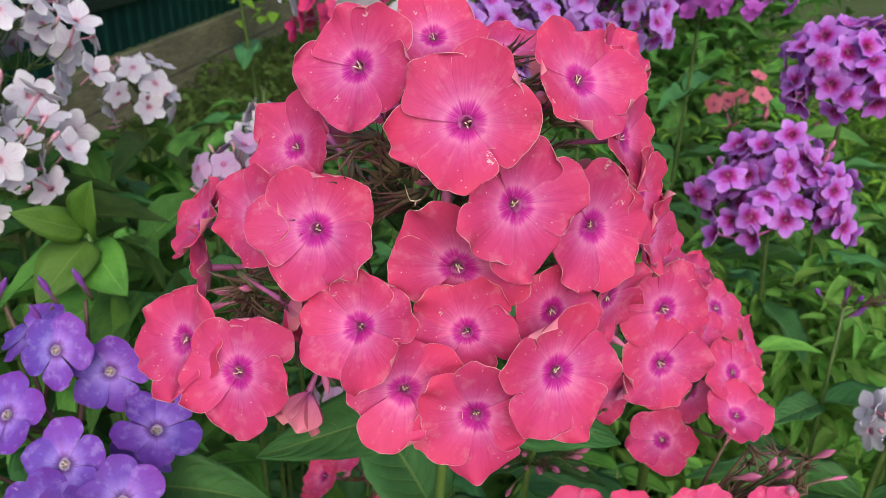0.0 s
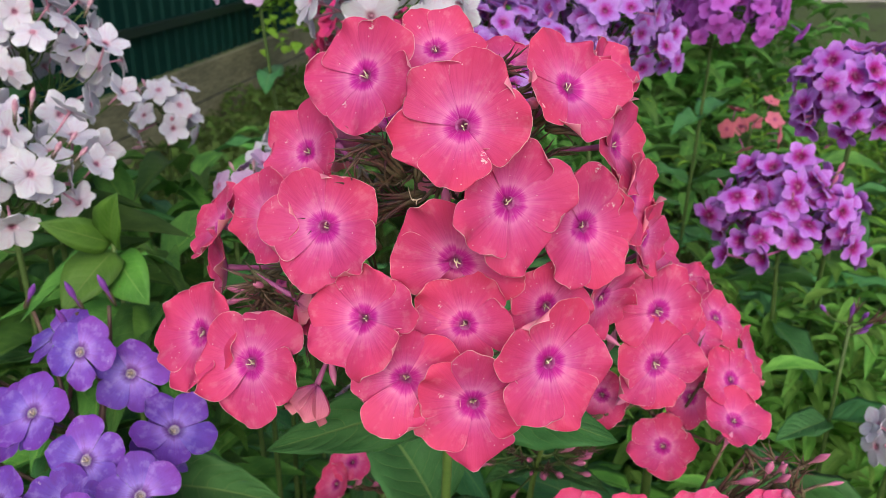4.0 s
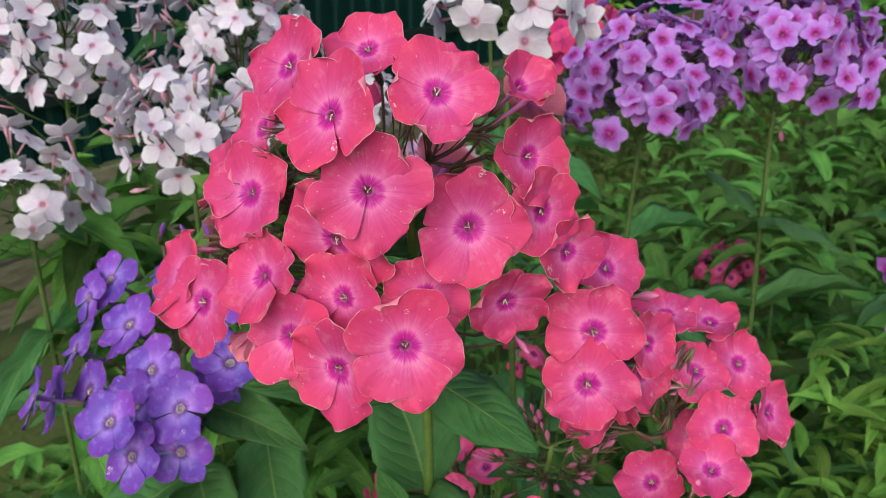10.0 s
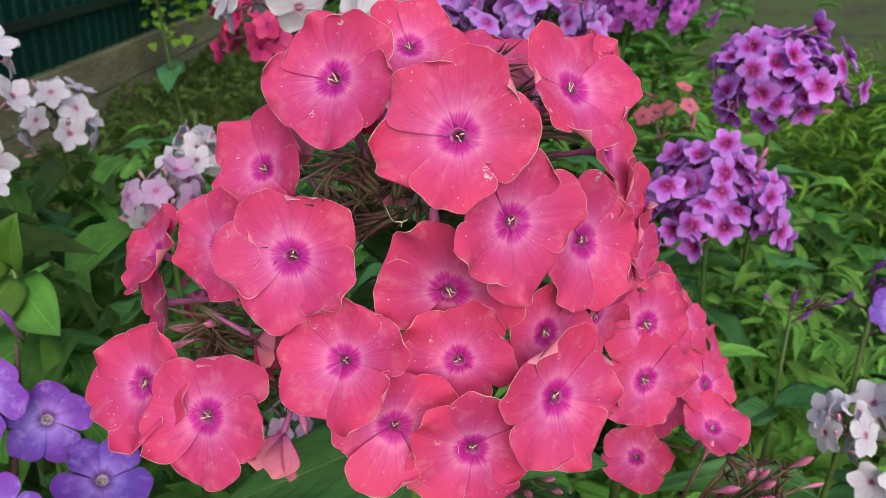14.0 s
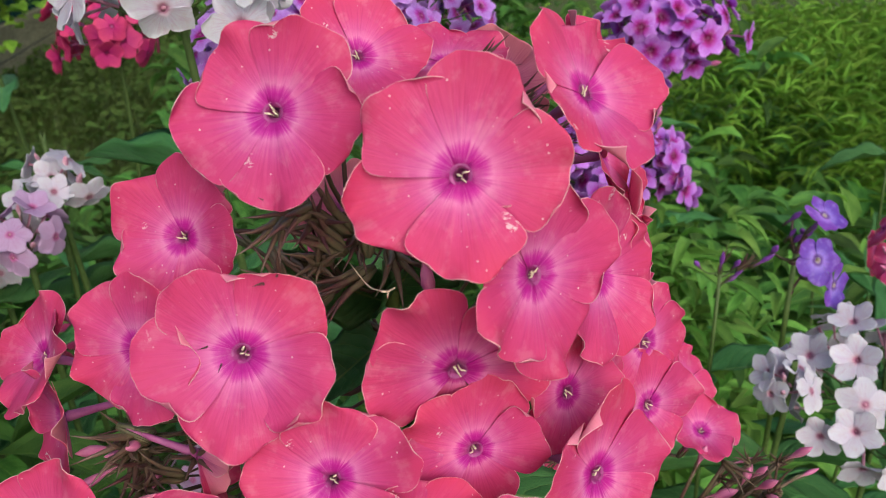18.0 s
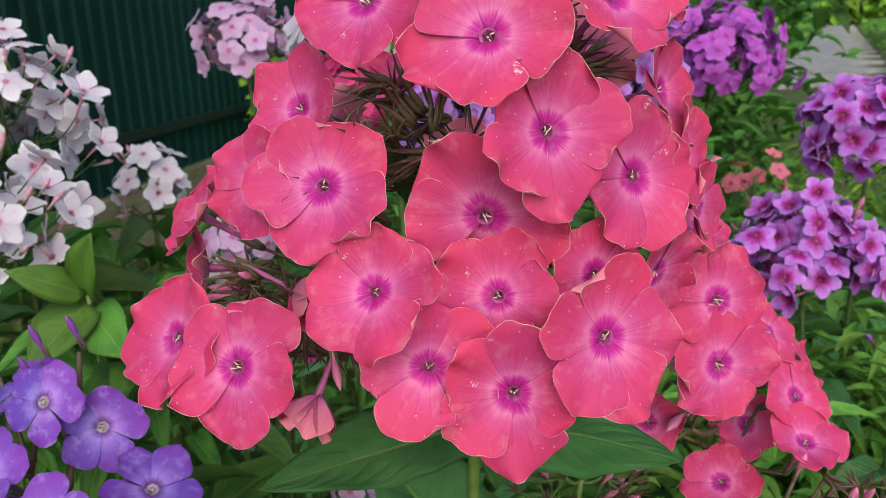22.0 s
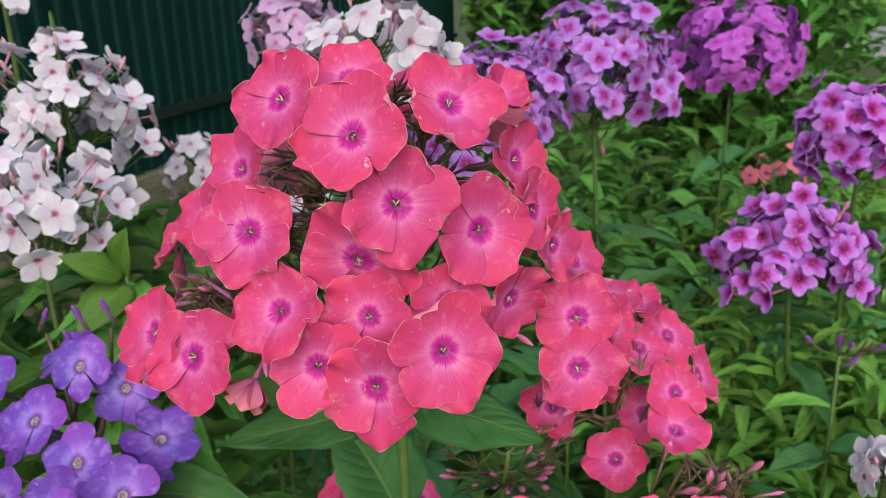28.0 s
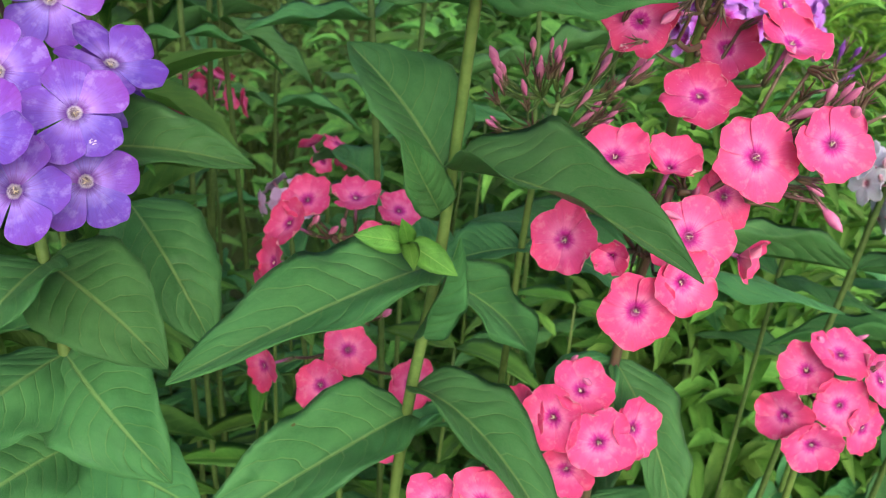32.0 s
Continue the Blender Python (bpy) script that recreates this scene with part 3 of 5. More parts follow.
def facing(at, az, el, spin, size):
    """The pose of a floret: az turns it to the right of straight towards -y, el lifts it, spin turns it in its own plane."""
    a, e = radians(az), radians(el)
    n = Vector((math.sin(a) * math.cos(e), -math.cos(a) * math.cos(e), math.sin(e)))
    ref = (Vector((0, 0, 1)) - n * n.z)
    ref = ref.normalized() if ref.length > 1e-4 else Vector((0, 1, 0))
    d = Matrix.Rotation(radians(spin), 4, n) @ ref
    y = n.cross(d)
    m = Matrix((d, y, n)).transposed().to_4x4()
    return Matrix.Translation(at) @ m @ Matrix.Scale(size, 4)


def floret(plant, kind, at, az, el, spin, size, petals=None, cup=0.0, spread=4.0):
    """A near floret: tube and calyx, five petals and the stamens. petals: for each one the turn off its fifth, the length and the lift in degrees."""
    rng = random.Random(int(at[0] * 7919 + at[1] * 104729 + at[2] * 1299709))
    if petals is None:
        lift = cup + LIFT[kind] + rng.uniform(-3, 5)
        petals = [(rng.uniform(-6, 6), rng.uniform(0.90, 1.05), lift + rng.uniform(-spread, spread)) for k in range(5)]
        size *= 0.97
    else:
        size *= 1.02
    ob = part("floret", THROAT[kind], plant, facing(at, az, el, spin, size))
    for k, (turn, length, lift) in enumerate(petals):
        m = Matrix.Rotation(radians(turn - 72 * k), 4, "Z") @ Matrix.Rotation(-radians(lift + 2), 4, "Y") @ Matrix.Rotation(radians(rng.uniform(2.5, 4.5)), 4, "X")
        part("petal", rng.choice(PETALS[kind]), ob, local_m=m @ Matrix.Diagonal((length, 0.4 * length + 0.6, length, 1)))
    part("stamen", STAMEN, ob, local_m=Matrix.Rotation(rng.uniform(0, 6), 4, "Z"))
    a, e = radians(az), radians(el)
    n = Vector((math.sin(a) * math.cos(e), -math.cos(a) * math.cos(e), math.sin(e)))
    return Vector(at) - n * size * 1.3


def bud_mesh(name, mat, slim=1.0):
    j = Joined()
    prof = [(-1.0, 0.05), (-0.55, 0.07 * slim), (-0.2, 0.10 * slim), (0.15, 0.22 * slim), (0.45, 0.25 * slim), (0.75, 0.16 * slim), (1.0, 0.02)]
    v, f = tube_data([(0, 0, z) for z, r in prof], [r for z, r in prof], 8)
    v = [Vector(p) for p in v]
    v = [Matrix.Rotation(p.z * 0.6, 4, "Z") @ p for p in v]
    j.add(v, f, 0)
    for k in range(5):
        c, s = math.cos(k * 1.2566), math.sin(k * 1.2566)
        v, f = tube_data([(0.03 * c, 0.03 * s, -1.15), (0.10 * c, 0.10 * s, -0.8), (0.12 * c, 0.12 * s, -0.4), (0.15 * c, 0.15 * s, -0.05)], [0.04, 0.05, 0.03, 0.004], 5)
        j.add(v, f, 1)
    return j.mesh(name, [mat, M_CALYX])


BUDS = {"coral": [bud_mesh("bud", M_BUD), bud_mesh("bud", M_BUD, 0.7)], "violet": [bud_mesh("bud", M_BUD_V), bud_mesh("bud", M_BUD_V, 0.7)], "white": [bud_mesh("bud", M_BUD_W, 0.9)]}


def empty_calyx_mesh():
    j = Joined()
    for k in range(5):
        c, s = math.cos(k * 1.2566), math.sin(k * 1.2566)
        v, f = tube_data([(0.03 * c, 0.03 * s, -0.7), (0.13 * c, 0.13 * s, -0.4), (0.16 * c, 0.16 * s, 0.0), (0.34 * c, 0.34 * s, 0.5), (0.55 * c, 0.55 * s, 0.85)], [0.06, 0.085, 0.07, 0.035, 0.003], 5)
        j.add(v, f)
    return j.mesh("calyx", [M_CALYX])


EMPTY_CALYX = empty_calyx_mesh()


def aim(at, way, size, roll=0.0):
    q = Vector(way).to_track_quat("Z", "Y").to_matrix().to_4x4()
    return Matrix.Translation(at) @ q @ Matrix.Rotation(roll, 4, "Z") @ Matrix.Scale(size, 4)


def branches(plant, axis, ends, radius=0.0011, mat=None, joined=False):
    """Side branches from the upper stem that fork into thin stalks to the florets and buds."""
    j, forks = Joined(), {}
    a, b = Vector(axis[0]), Vector(axis[1])
    for e in ends:
        e = Vector(e)
        t = max(0.0, min(1.0, (e - a).dot(b - a) / (b - a).length_squared - 0.28))
        d = e - a.lerp(b, t)
        forks.setdefault((int(t * 2.99), int((math.atan2(d.y, d.x) + math.pi) * 6 / 6.2832)), []).append((t, e))
    lines = []
    for group in forks.values():
        s = a.lerp(b, sum(t for t, e in group) / len(group))
        m = sum((e for t, e in group), Vector()) / len(group)
        node = s.lerp(m, 0.45 if len(group) > 1 else 0.2) + Vector((0, 0.06, -0.06)) * (m - s).length
        lines.append((bend([s, s.lerp(node, 0.5) + Vector((0, 0, -0.08)) * (m - s).length, node], 2), radius * 2.0, radius * 1.6))
        for t, e in group:
            lines.append((bend([node, node.lerp(e, 0.5) + Vector((0, 0.06, -0.10)) * (e - node).length, e], 2), radius * 1.2, radius))
    for line, r0, r1 in lines:
        v, f = tube_data(line, [r0 + (r1 - r0) * i / (len(line) - 1) for i in range(len(line))], 5)
        if joined:
            j.add(v, f)
        else:
            part("flower_stalk", mesh_from("flower_stalk", v, f, [mat or M_STEM_DARK]), plant)
    if joined:
        tagged(part("panicle", j.mesh("panicle", [mat or M_STEM_DARK]), plant), kind="stuff")


# ---- leaves and stems ----
def leaf_points(seed, nu, nv, droop=0.25, fold=0.12, width=1.0, ripple=0.02):
    rng = random.Random(seed)
    ph, sway = rng.uniform(0, 6.28), rng.uniform(-0.06, 0.06)
    pts, uv = [], []
    for i in range(nu):
        u = i / (nu - 1)
        hw = 0.5 * width * (u ** 0.55 * (1 - u) ** 0.9 / 0.382 * (1 + 0.03 * math.sin(38 * u + ph)) if 0 < u < 1 else 0.012)
        for j in range(nv):
            v = -1 + 2 * j / (nv - 1)
            x, y = u, v * hw + sway * math.sin(u * 3)
            z = -droop * (u ** 2 - u * 0.55) + fold * abs(v) * hw * 1.2 + 0.6 * ripple * math.sin(u * 15 + ph + 2 * v) * abs(v) ** 1.5 * (hw * 2)
            pts.append((x, y, z))
            uv.append((u, 0.5 + v * 0.5))
    return pts, uv


def leaf_mesh(name, mat, seed, nu=15, nv=9, **kw):
    pts, uv = leaf_points(seed, nu, nv, **kw)
    verts, faces = sheet(pts, nu, nv, 0.004)
    return mesh_from(name, verts, faces, [mat], True, None, uv + uv)


LEAVES = [leaf_mesh("leaf", M_LEAF, s, 23, 13, droop=d, fold=f, ripple=r) for s, d, f, r in ((1, 0.15, 0.15, 0.05), (2, 0.3, 0.25, 0.06), (3, 0.45, 0.1, 0.07), (4, 0.1, 0.3, 0.04), (5, 0.25, -0.1, 0.06), (6, 0.55, 0.2, 0.05))]
YOUNG = [leaf_mesh("leaf", M_LEAF_YOUNG, s, 9, 5, droop=d) for s, d in ((11, 0.2), (12, 0.4))]


def leaf(plant, base, tip, width, variant=0, up=(0, -0.25, 1), young=False):
    base, tip = Vector(base), Vector(tip)
    x = tip - base
    length = x.length
    x.normalize()
    z = Vector(up)
    z = (z - x * z.dot(x)).normalized()
    y = z.cross(x)
    m = Matrix((x * length, y * width, z * length)).transposed().to_4x4()
    return part("leaf", (YOUNG if young else LEAVES)[variant % (2 if young else 6)], plant, Matrix.Translation(base) @ m)


def stem(plant, points, r0, r1, mat=None, sides=8, name="stem"):
    line = bend(points, 5)
    n = len(line)
    v, f = tube_data(line, [r0 + (r1 - r0) * i / (n - 1) for i in range(n)], sides)
    part(name, mesh_from(name, v, f, [mat or M_STEM]), plant)
    return line


def leaf_pairs(plant, line, start, stop, count, length, width, rng, young=False):
    """Opposite leaves up a stem, each pair turned a quarter against the last."""
    turn = rng.uniform(0, 3.14)
    for k in range(count):
        f = start + (stop - start) * k / max(1, count - 1)
        p = line[min(len(line) - 1, int(f * (len(line) - 1)))]
        turn += 1.57 + rng.uniform(-0.3, 0.3)
        for side in (0, math.pi):
            a = turn + side
            ln = length * rng.uniform(0.75, 1.15)
            tip = p + Vector((math.cos(a) * ln, math.sin(a) * ln, ln * rng.uniform(-0.25, 0.35)))
            leaf(plant, p, tip, width * rng.uniform(0.8, 1.2), rng.randrange(6), (rng.uniform(-.2, .2), rng.uniform(-.2, .2), 1), young)


def head(name, kind, label, centre, rx, rz, count, size, foot, seed, low=-0.45, tilt=(0, 0), group="", pairs=6, leaf_len=0.11, buds=0, loose=0.0):
    """A flowering phlox shoot further off: stem, leaves, stalks and a dome of florets."""
    rng = random.Random(seed)
    plant = thing(name, (*foot, 0), label, "flower", group)
    c = Vector(centre)
    neck = c + Vector((0, 0, -rz * 1.0))
    sway = Vector((rng.uniform(-0.025, 0.025), rng.uniform(-0.02, 0.02), 0))
    line = stem(plant, [(*foot, 0), Vector((foot[0] * 0.6 + c.x * 0.4, foot[1] * 0.6 + c.y * 0.4, neck.z * 0.5)) + sway, neck, c + Vector((0, 0, rz * 0.3))], 0.0033, 0.0018, M_STEM_BACK)
    leaf_pairs(plant, line, 0.2, 0.66, pairs, leaf_len, leaf_len * 0.27, rng)
    ends = []
    for i in range(count):
        z = 1 - (1 - low) * (i + 0.5) / count
        a = i * 2.39996 + rng.uniform(-0.3, 0.3)
        h = math.sqrt(max(0, 1 - z * z))
        d = Vector((math.cos(a) * h, math.sin(a) * h, z))
        k = rng.uniform(0.80 - 0.3 * loose, 1.06) * (1 + (0.20 + 0.20 * loose) * noise.noise(d * 1.9 + Vector((seed, 0, 0))))
        p = c + Vector((d.x * rx * k, d.y * rx * k, d.z * rz * k))
        w = 0.35 + 0.35 * loose
        n = (d + Vector((rng.uniform(-w, w), rng.uniform(-w, w) - 0.12, rng.uniform(-w, w) + 0.15))).normalized()
        az, el = math.degrees(math.atan2(n.x, -n.y)), math.degrees(math.asin(max(-1, min(1, n.z))))
        s = size * rng.uniform(0.85, 1.1)
        part("floret", FLORETS[kind][rng.randrange(4)], plant, facing(p, az, el, rng.uniform(0, 72), s))
        ends.append(p - n * s * 1.1)
    bk = "white" if kind in ("white", "blush") else ("violet" if kind in ("violet", "plum") else "coral")
    for i in range(buds):
        d = Vector((rng.uniform(-1, 1), rng.uniform(-1, 0.3), rng.uniform(-0.5, 1))).normalized()
        p = c + Vector((d.x * rx, d.y * rx, d.z * rz)) * rng.uniform(0.8, 1.05)
        part("bud", rng.choice(BUDS[bk]), plant, aim(p, d + Vector((0, 0, 0.6)), size * rng.uniform(0.4, 0.6)))
        ends.append(p - d * size * 0.4)
    branches(plant, (neck, c + Vector((0, 0, rz * 0.3))), ends, 0.0006, M_STEM_BACK, True)
    return plant


# ---- the garden's ground and fence ----
def ground_mesh():
    """One sheet of uneven soil, fine near by and reaching the horizon."""
    ticks = [-300, -100, -40, -15, -8, -6] + [-5 + 0.25 * i for i in range(61)] + [12, 16, 25, 60, 150, 400]
    n = len(ticks)
    verts = []
    for x in ticks:
        for y in ticks:
            near = abs(x) < 7 and -5 < y < 11
            verts.append((x, y, (0.04 * noise.noise((x * 1.3, y * 1.3, 0)) - 0.03) if near else -0.03))
    faces = []
    for i in range(n - 1):
        for j in range(n - 1):
            faces.append((i * n + j, (i + 1) * n + j, (i + 1) * n + j + 1, i * n + j + 1))
    return mesh_from("ground", verts, faces, [M_SOIL])


tagged(new("ground", ground_mesh()), "dark bare garden soil between the plants", "ground", kind="structure")

FENCE_A, FENCE_WAY = Vector((-1.47, 4.75, 0)), Vector((0.144, 0.99, 0)).normalized()


def fence():
    """Ribbed steel sheet over two weathered boards, with rails and posts."""
    ob = thing("fence", FENCE_A, "dark green ribbed steel fence above weathered boards", "fence")
    ob["kind"] = "structure"
    side = Vector((FENCE_WAY.y, -FENCE_WAY.x, 0))
    for k in range(9):
        s0 = -5.6 + k * 1.15
        j, pts, t = Joined(), [], 0.0
        while t < 1.15 - 1e-6:
            for w, o in ((0.0, 0.0), (0.055, 0.0), (0.068, 0.012), (0.10, 0.012)):
                pts.append((t + w, o))
            t += 0.115
        pts.append((1.15, 0.0))
        for z in (0.40, 2.1):
            for w, o in pts:
                p = FENCE_A + FENCE_WAY * (s0 + w) + side * o
                j.v.append((p.x, p.y, z))
        n = len(pts)
        j.f = [(i, i + 1, n + i + 1, n + i) for i in range(n - 1)]
        part("panel", mesh_from("panel", j.v, j.f, [M_FENCE], False), ob)
        for h, z0 in ((0.19, 0.0), (0.19, 0.203)):
            a, b = FENCE_A + FENCE_WAY * (s0 * 2.0 + 5.6) + side * 0.02, FENCE_A + FENCE_WAY * (s0 * 2.0 + 5.6 + 2.29) + side * 0.02
            if k < 6:
                v = [p + side * o + Vector((0, 0, z)) for p in (a, b) for o in (0, 0.035) for z in (z0, z0 + h)]
                f = [(0, 1, 3, 2), (4, 6, 7, 5), (0, 4, 5, 1), (2, 3, 7, 6), (1, 5, 7, 3), (0, 2, 6, 4)]
                part("board", mesh_from("board", v, f, [M_BOARD], False), ob)
    for z in (0.62, 1.75):
        a, b = FENCE_A - FENCE_WAY * 5.6 + side * 0.016, FENCE_A + FENCE_WAY * 4.75 + side * 0.016
        v = [p + side * o + Vector((0, 0, zz)) for p in (a, b) for o in (0, 0.03) for zz in (z, z + 0.045)]
        f = [(0, 1, 3, 2), (4, 6, 7, 5), (0, 4, 5, 1), (2, 3, 7, 6), (1, 5, 7, 3), (0, 2, 6, 4)]
        part("rail", mesh_from("rail", v, f, [M_RAIL], False), ob)
    return ob


fence()


def paving():
    ob = thing("path", (5.0, 12.5, 0), "pale grey concrete garden path", "path")
    ob["kind"] = "structure"
    for k in range(20):
        y = 12.5 + k * 2.3
        x = 0.458 * y - 0.9
        v = [(x + dx, y + dy, z) for dx in (0, 1.9) for dy in (0, 2.25) for z in (-0.02, 0.05)]
        f = [(0, 1, 3, 2), (4, 6, 7, 5), (0, 4, 5, 1), (2, 3, 7, 6), (1, 5, 7, 3), (0, 2, 6, 4)]
        part("slab", mesh_from("slab", v, f, [M_STONE], False), ob)


paving()


# ---- masses of foliage that nobody could count ----
def leaf_cloud(name, label, mat, count, seed, spot, length, slim=0.3, category="foliage", flat=0.3, upright=0.0):
    """Many small bent leaves; spot(rng) gives each one's place."""
    rng = random.Random(seed)
    shapes = []
    for s in range(4):
        pts, uv = leaf_points(seed * 10 + s, 5, 3, droop=0.3 + 0.15 * s, fold=0.2)
        shapes.append((np.array(pts), uv))
    gf = grid_faces(5, 3)
    verts, faces, uvs = [], [], []
    for i in range(count):
        p = spot(rng)
        if p is None:
            continue
        a = rng.uniform(0, 6.283)
        e = rng.uniform(-0.5, 0.6) + upright
        ln = length * rng.uniform(0.6, 1.35)
        x = np.array((math.cos(a) * math.cos(e), math.sin(a) * math.cos(e), math.sin(e)))
        z = np.array((rng.uniform(-flat, flat), rng.uniform(-flat, flat) - 0.15, 1.0))
        z -= x * z.dot(x)
        z /= np.linalg.norm(z)
        y = np.cross(z, x)
        pts, uv = shapes[rng.randrange(4)]
        q = np.array(p) + ln * (pts[:, :1] * x + pts[:, 1:2] * y * slim + pts[:, 2:] * z)
        s = len(verts)
        verts.extend(q)
        faces.extend([tuple(k + s for k in f) for f in gf])
        uvs.extend(uv)
    ob = new(name, mesh_from(name, verts, faces, [mat], True, None, uvs))
    return tagged(ob, label, category, kind="stuff")


def border_spot(x0, x1, y0, y1, top, seed):
    """Leaves thin out below and crowd towards the top of uneven clumps."""
    def spot(rng):
        x, y = rng.uniform(x0, x1), rng.uniform(y0, y1)
        if -0.4 < x < 0.28 and 0.6 < y < 0.95 and top > 0.5:
            return None
        h = top * (0.72 + 0.55 * noise.noise((x * 3.1 + seed, y * 3.1, seed)))
        if x < -0.05 - 0.05 * y and y > 0.5:
            h *= 0.38
            if rng.random() < 0.5:
                return None
        if x > 0.39 * y and y > 1.7:
            h *= 0.55
        return (x, y, h * (1 - rng.random() ** 1.6 * 0.85))
    return spot


leaf_cloud("border_foliage", "dense green phlox foliage in the border", M_LEAF_BACK, 4600, 3, border_spot(-1.1, 1.3, 0.70, 1.7, 0.68, 1.0), 0.095, 0.30)
leaf_cloud("border_foliage", "dense green phlox foliage beside the fence", M_LEAF_BACK, 3000, 4, border_spot(-1.0, 2.6, 1.7, 3.4, 0.85, 4.0), 0.11, 0.32)
leaf_cloud("white_phlox_foliage", "dark green leaves under the white phlox heads", M_LEAF_BACK, 420, 23, lambda r: (r.uniform(-0.56, -0.20), r.uniform(0.50, 0.80), 0.92 - 0.45 * r.random() ** 1.3), 0.085, 0.30)
leaf_cloud("low_weeds", "low green weeds covering the soil", M_LEAF_BACK, 6500, 5, border_spot(-1.0, 1.2, 0.3, 1.3, 0.38, 7.0), 0.046, 0.42)
leaf_cloud("border_foliage", "bright green young phlox foliage in the border", M_LEAF_FRESH, 2600, 19, border_spot(0.25, 1.1, 0.5, 1.1, 0.60, 2.0), 0.075, 0.30)
leaf_cloud("hedge", "tall green shrubs at the end of the garden", M_LEAF_BACK, 9000, 6, lambda r: (r.uniform(-0.6, 3.4), r.uniform(8.4, 12.0), 2.4 * (1 - r.random() ** 1.5)), 0.22, 0.45, "shrub")
leaf_cloud("far_shrubs", "sunlit yellow-green shrubs beyond the path", M_LEAF_LIME, 7000, 16, lambda r: (r.uniform(8.0, 45.0), r.uniform(60.0, 66.0), 4.5 * (1 - r.random() ** 1.5)), 1.0, 0.5, "shrub", 0.5)
leaf_cloud("path_border", "low green plants along the path", M_LEAF_FRESH, 5000, 17, lambda r: (lambda y: (0.458 * y + r.choice((-1, 1, 1)) * r.uniform(1.15, 4.5), y, 0.5 * (1 - r.random() ** 1.5)))(r.uniform(11.0, 40.0)), 0.28, 0.4, "plant", 0.5)
leaf_cloud("fence_weeds", "mossy green weeds at the foot of the fence", M_MOSS, 6500, 18, lambda r: (lambda a, o: (FENCE_A.x + 0.144 * a + o, FENCE_A.y + 0.99 * a - 0.145 * o, 0.17 * (1 - r.random() ** 1.4) * (0.5 + noise.noise((a * 2, o * 2, 3)) + 0.3)))(r.uniform(-2.6, 3.2), 0.06 + 1.3 * r.random() ** 1.3), 0.05, 0.6, "weeds", 0.5)
leaf_cloud("green_bush", "leafy green bush behind the border", M_LEAF_BACK, 3800, 8, lambda r: (r.gauss(0.95, 0.28), r.gauss(3.8, 0.4), 1.15 * (1 - r.random() ** 1.5)), 0.11, 0.5, "shrub")
leaf_cloud("feathery_bush", "feathery yellow-green bush", M_LEAF_LIME, 17000, 7, lambda r: (1.15 + r.gauss(0.35, 0.32), 1.75 + r.gauss(0, 0.3), 0.72 * (1 - r.random() ** 1.6)), 0.045, 0.13, "shrub", 0.6, 0.4)
leaf_cloud("climber", "young green climber on the fence", M_LEAF_LIME, 150, 9, lambda r: (-1.05 + r.gauss(0, 0.10), 5.2 + r.gauss(0, 0.1), 0.72 + r.gauss(0, 0.17)), 0.09, 0.7, "plant")


def grass_mesh(count, seed):
    rng = random.Random(seed)
    verts, faces = [], []
    for i in range(count):
        x, y = rng.uniform(-1.35, 1.8), rng.uniform(2.2, 6.5)
        h, a = rng.uniform(0.05, 0.16), rng.uniform(0, 6.28)
        c, s = math.cos(a) * 0.004, math.sin(a) * 0.004
        lx, ly = rng.gauss(0, 0.04), rng.gauss(0, 0.04)
        k = len(verts)
        verts += [(x - c, y - s, -0.04), (x + c, y + s, -0.04), (x + c * .7 + lx * .4, y + s * .7 + ly * .4, h * .6), (x - c * .7 + lx * .4, y - s * .7 + ly * .4, h * .6), (x + lx, y + ly, h)]
        faces += [(k, k + 1, k + 2, k + 3), (k + 3, k + 2, k + 4)]
    return mesh_from("grass", verts, faces, [M_GRASS], False)


tagged(new("grass", grass_mesh(15000, 11)), "short green grass and moss by the fence", "grass", kind="stuff")


# ---- leafy shoots without flowers ----
def shoots():
    rng = random.Random(21)
    for k in range(30):
        x, y = rng.uniform(-0.7, 0.95), rng.uniform(0.55, 1.25)
        if -0.4 < x < 0.30 and y < 1.0:
            continue
        top = rng.uniform(0.5, 0.82) * (0.5 if x < -0.08 else 1.0)
        plant = thing("leafy_shoot", (x, y, 0), "green phlox shoot without flowers in the border", "plant", "leafy shoots in the border")
        lx, ly = rng.uniform(-0.05, 0.05), rng.uniform(-0.05, 0.05)
        line = stem(plant, [(x, y, 0), (x + lx * 0.4, y + ly * 0.4, top * 0.5), (x + lx, y + ly, top)], 0.0035, 0.0018, M_STEM_BACK, 6)
        leaf_pairs(plant, line, 0.35, 1.0, 7, 0.105, 0.030, rng)
    for k in range(13):
        x, y = rng.uniform(-0.30, 0.22), rng.uniform(0.55, 0.95)
        top = rng.uniform(0.50, 0.65) + 0.06 * (y - 0.55)
        plant = thing("leafy_shoot", (x, y, 0), "low fresh green phlox shoot behind the main stem", "plant", "leafy shoots in the border")
        lx, ly = rng.uniform(-0.04, 0.04), rng.uniform(-0.04, 0.04)
        line = stem(plant, [(x, y, 0), (x + lx * 0.4, y + ly * 0.4, top * 0.5), (x + lx, y + ly, top)], 0.0030, 0.0015, None, 6)
        leaf_pairs(plant, line, 0.4, 1.0, 6, 0.080, 0.028, rng, True)


shoots()


